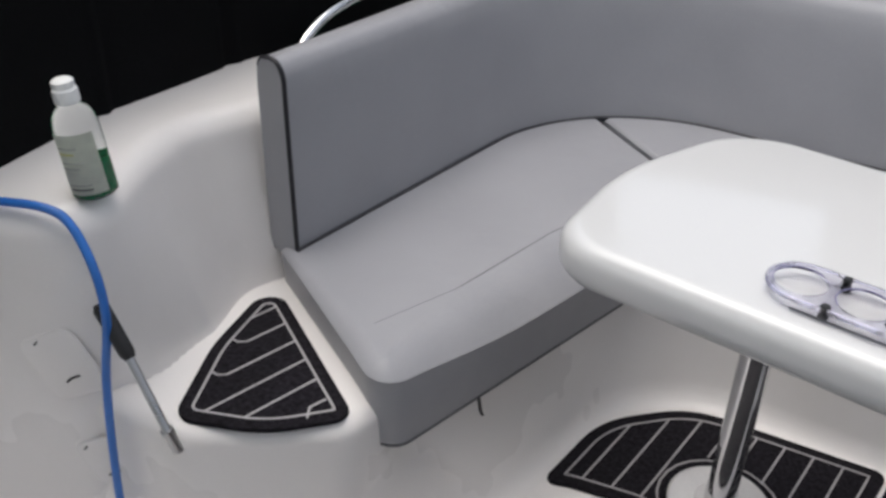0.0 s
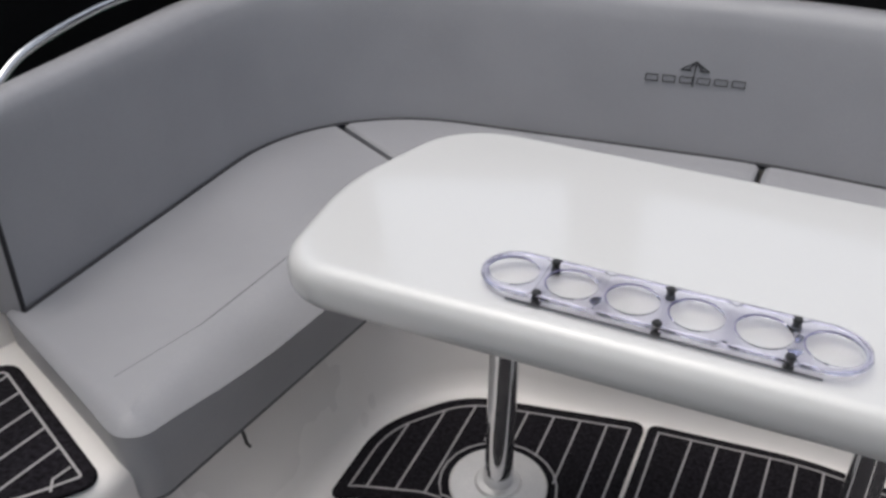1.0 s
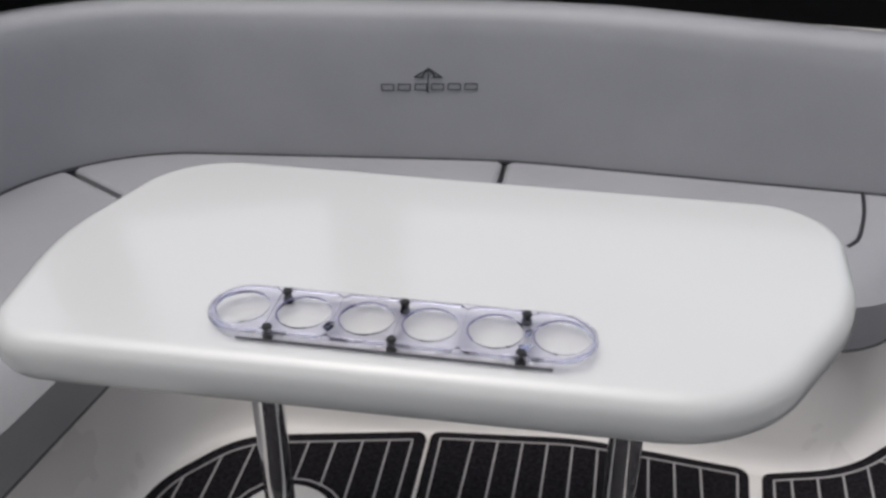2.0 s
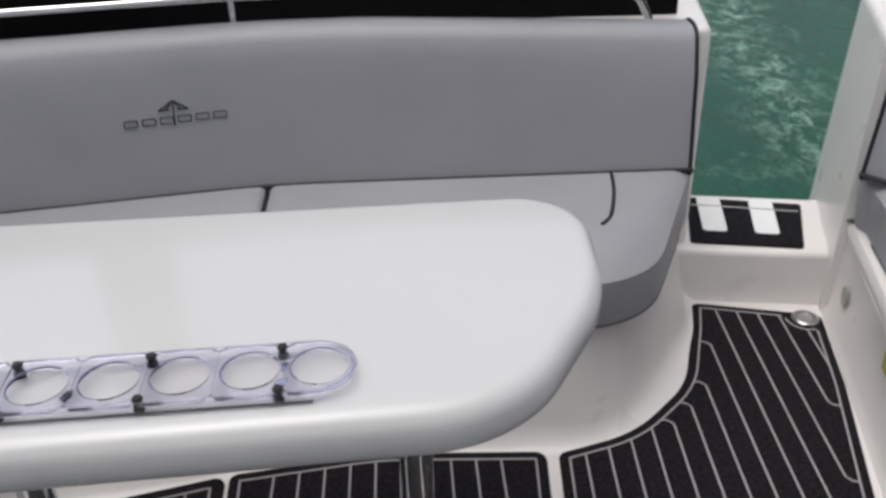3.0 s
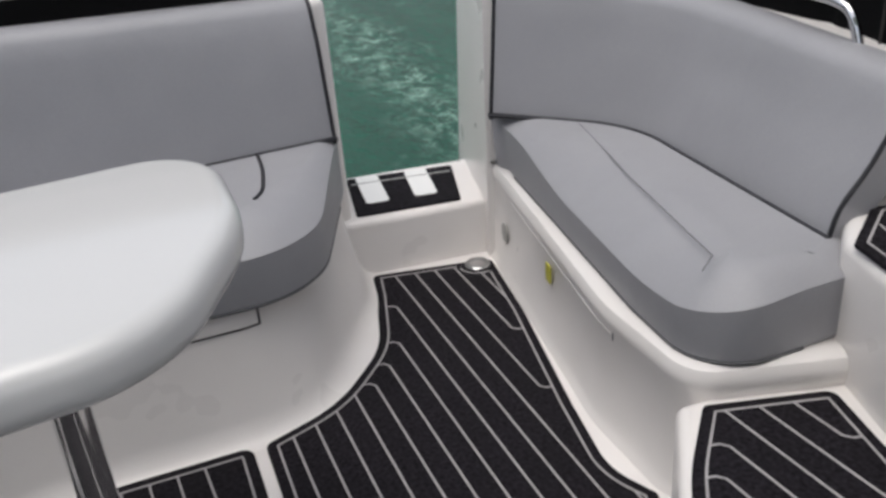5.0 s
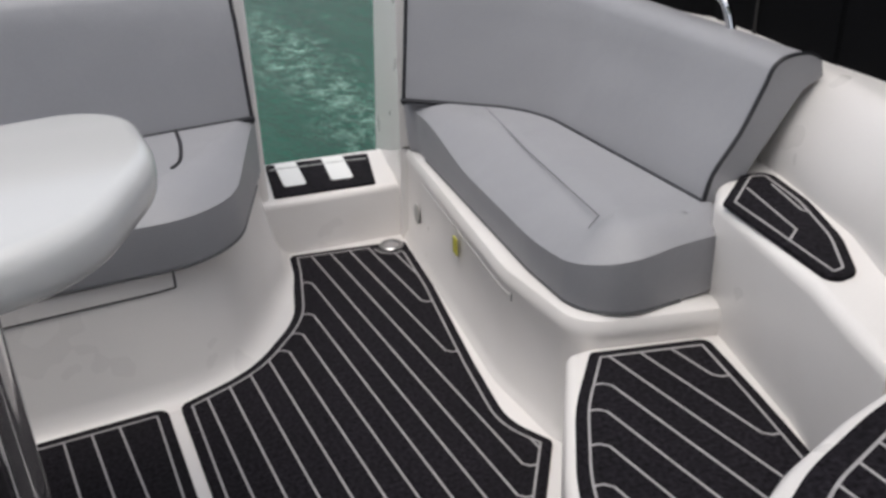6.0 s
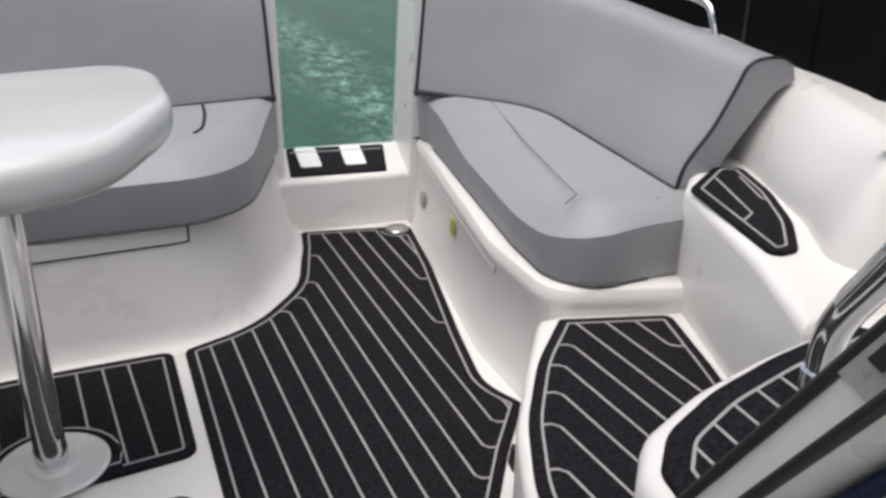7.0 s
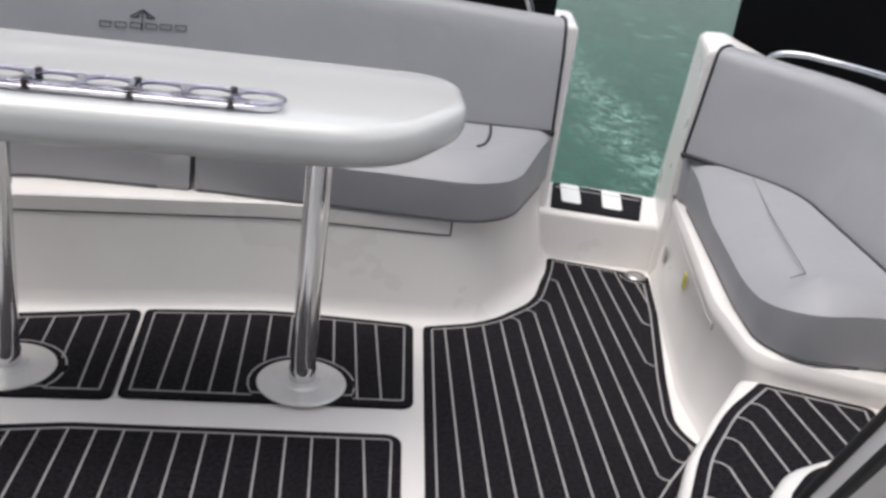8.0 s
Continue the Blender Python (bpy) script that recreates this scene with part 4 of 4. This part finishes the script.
hatch = thing("locker_flap", "off-white locker flap outline in the bench base", "hatch", "locker flaps")
pts = []
for k, p in enumerate(BASE):
    if -1.02 < p.x < 0.056 and p.y > -0.3:
        q, _ = base_point(BASE, k / (len(BASE) - 1), 0.222, 0.0005)
        pts.append(q)
part("lower_gap", tube_new(pts, 0.0022, 6), DARK, hatch, "thin dark gap line")
part("end_gap", tube_new([pts[-1], pts[-1] + Vector((0, -0.001, 0.038))], 0.0022, 6), DARK, hatch)
flap = thing("locker_flap", "off-white locker flap edge in the side seat base", "hatch", "locker flaps")
pts = []
for k, p in enumerate(RBASE):
    if -0.23 < p.y < 0.40 and p.x < 0.72:
        q, _ = base_point(RBASE, k / (len(RBASE) - 1), 0.205, -0.0015, 0.010)
        pts.append(q)
part("lip", tube_new(pts, 0.0028, 8), GEL, flap)
part("end_gap", tube_new([pts[-1] + Vector((-0.002, -0.006, -0.010)), pts[-1] + Vector((-0.002, -0.008, 0.018))], 0.0011, 6), STITCH, flap)


def wall_patch(name, path, y, z, w, h, mat, label, category, rnd=0.004):
    """A small flat piece fixed to the side seat base."""
    i = min(range(len(path)), key=lambda k: abs(path[k].y - y) + (9 if path[k].x > 0.72 else 0))
    nor = normals(path, False)[i]
    d = Vector((nor.y, -nor.x))
    t = tagged(new(name), label, category)
    pts = rounded([(-w / 2, -h / 2, rnd), (w / 2, -h / 2, rnd), (w / 2, h / 2, rnd), (-w / 2, h / 2, rnd)], True, 5)
    bm = slab_new(pts, 0, 0.003, r=0.001, seg=1)
    ob = part("face", bm, mat, t)
    p = path[i] + nor * 0.014
    m = Matrix(((d.x, 0, -nor.x, p.x), (d.y, 0, -nor.y, p.y), (0, 1, 0, z), (0, 0, 0, 1)))
    t.matrix_world = m
    return t


wall_patch("warning_sticker", RBASE, 0.075, 0.175, 0.030, 0.042, STICKER, "small yellow-green sticker on the seat base", "sticker")
wall_patch("oval_badge", RBASE, 0.415, 0.115, 0.045, 0.05, BADGE, "small round grey badge on the seat base", "badge", 0.022)

tab = thing("pull_tab", "small grey pull tab under the bench cushion", "tab")
part("strap", tube_new([(-1.148, -0.715, 0.262), (-1.146, -0.712, 0.235), (-1.147, -0.705, 0.222)], 0.003, 6), DARK, tab)

# bottle of green soap on the console
bottle = thing("soap_bottle", "clear plastic bottle part filled with green liquid", "bottle")
bx, by, bz = -1.506, -1.142, 0.6605
part("shell", lathe([(0.030, 0.0), (0.034, 0.004), (0.034, 0.125), (0.031, 0.140), (0.020, 0.155), (0.014, 0.160), (0.014, 0.166)], 28, (bx, by, bz)), BOTTLE, bottle)
part("liquid", lathe([(0.029, 0.003), (0.0325, 0.006), (0.0325, 0.062), (0.030, 0.0625)], 28, (bx, by, bz)), SOAP, bottle, "green liquid")
part("cap", lathe([(0.017, 0.160), (0.0185, 0.162), (0.0185, 0.182), (0.016, 0.185), (0.0165, 0.196), (0.012, 0.200)], 24, (bx, by, bz)), WHITE, bottle, "white flip cap")
bm = bmesh.new()
cols = []
for k in range(13):
    w = -1.75 + 2.0 * k / 12
    cols.append([bm.verts.new((bx + 0.0347 * math.cos(w), by + 0.0347 * math.sin(w), bz + z)) for z in (0.012, 0.118)])
for u, v in zip(cols, cols[1:]):
    bm.faces.new((u[0], v[0], v[1], u[1]))
bmesh.ops.solidify(bm, geom=bm.faces[:], thickness=0.0005)
lab = part("paper_label", bm, LABEL, bottle, "pale printed label")
for z, a, b, mt in ((0.095, -1.5, -0.6, BADGE), (0.085, -1.5, -0.8, STICKER), (0.070, -1.5, -0.5, BADGE), (0.06, -1.5, -0.7, BADGE), (0.03, -1.4, -0.4, BADGE), (0.022, -1.4, -0.4, DARK)):
    part("printed_bar", tube_new([(bx + 0.0352 * math.cos(a + (b - a) * k / 6), by + 0.0352 * math.sin(a + (b - a) * k / 6), bz + z) for k in range(7)], 0.0012, 5), mt, lab)

bottle.matrix_world = Matrix.Translation((bx, by, bz)) @ Matrix.Rotation(radians(6), 4, (0.72, -0.70, 0)) @ Matrix.Diagonal((0.91, 0.91, 0.84, 1.0)) @ Matrix.Translation((-bx, -by, -bz))

# blue hose hanging over the console and a lance leaning on it
fa, fb = Vector((-2.05, -1.705)), Vector((-1.435, -1.180))
FN = Vector(((fb - fa).y, -(fb - fa).x)).normalized()     # outward from the console's face


hose = thing("water_hose", "thin bright blue hose hanging over the console edge", "hose")
hp3 = [(-1.66, -1.33, 0.666), (-1.56, -1.262, 0.667), (-1.497, -1.222, 0.668), (-1.462, -1.203, 0.650), (-1.420, -1.199, 0.595), (-1.406, -1.202, 0.522), (-1.418, -1.215, 0.419), (-1.430, -1.223, 0.295), (-1.442, -1.228, 0.139), (-1.442, -1.227, 0.008)]
part("tube", tube_new(smooth_path(hp3, 8), 0.0065, 12), HOSE, hose)
lance = thing("wash_lance", "black handled steel lance hanging on the console face", "lance")
lq = [Vector(p) for p in ((-1.434, -1.198, 0.532), (-1.380, -1.190, 0.463), (-1.300, -1.188, 0.375), (-1.300, -1.178, 0.338))]
part("grip", tube_new([lq[0], lq[0].lerp(lq[1], 0.1), lq[0].lerp(lq[1], 0.9), lq[1]], [0.008, 0.0125, 0.0115, 0.008], 14), BLACK, lance, "black rubber grip")
part("rod", tube_new([lq[0].lerp(lq[1], 0.9), lq[2]], 0.006, 12), STEEL, lance)
part("nozzle", tube_new([lq[2].lerp(lq[1], 0.06), lq[3]], [0.0095, 0.008], 12), STEEL, lance)


def hatch_plate(u, z, w, h):
    """A faint raised round-cornered cover on the console face."""
    t = thing("hatch_cover", "pale round-cornered cover on the console face", "cover", "hatch covers")
    pts = rounded([(-w / 2, -h / 2, 0.02), (w / 2, -h / 2, 0.02), (w / 2, h / 2, 0.02), (-w / 2, h / 2, 0.02)], True, 6)
    part("plate", slab_new(pts, 0, 0.004, r=0.002, seg=2), GEL, t)
    part("finger_slot", tube_new([(-0.012, -0.028, 0.0045), (0.0, -0.024, 0.005), (0.014, -0.024, 0.0045)], 0.002, 6), DARK, t)
    part("upper_mark", tube_new([(-0.02, h / 2 - 0.012, 0.0045), (-0.012, h / 2 - 0.008, 0.0045)], 0.0015, 6), DARK, t)
    d = (fb - fa).normalized()
    p = fb.lerp(fa, u)
    t.matrix_world = Matrix(((d.x, 0, FN.x, p.x), (d.y, 0, FN.y, p.y), (0, 1, 0, z), (0, 0, 0, 1))) @ Matrix.Rotation(radians(24), 4, "Z")
    return t


hatch_plate(0.115, 0.405, 0.095, 0.118)
hatch_plate(0.075, 0.215, 0.075, 0.09)
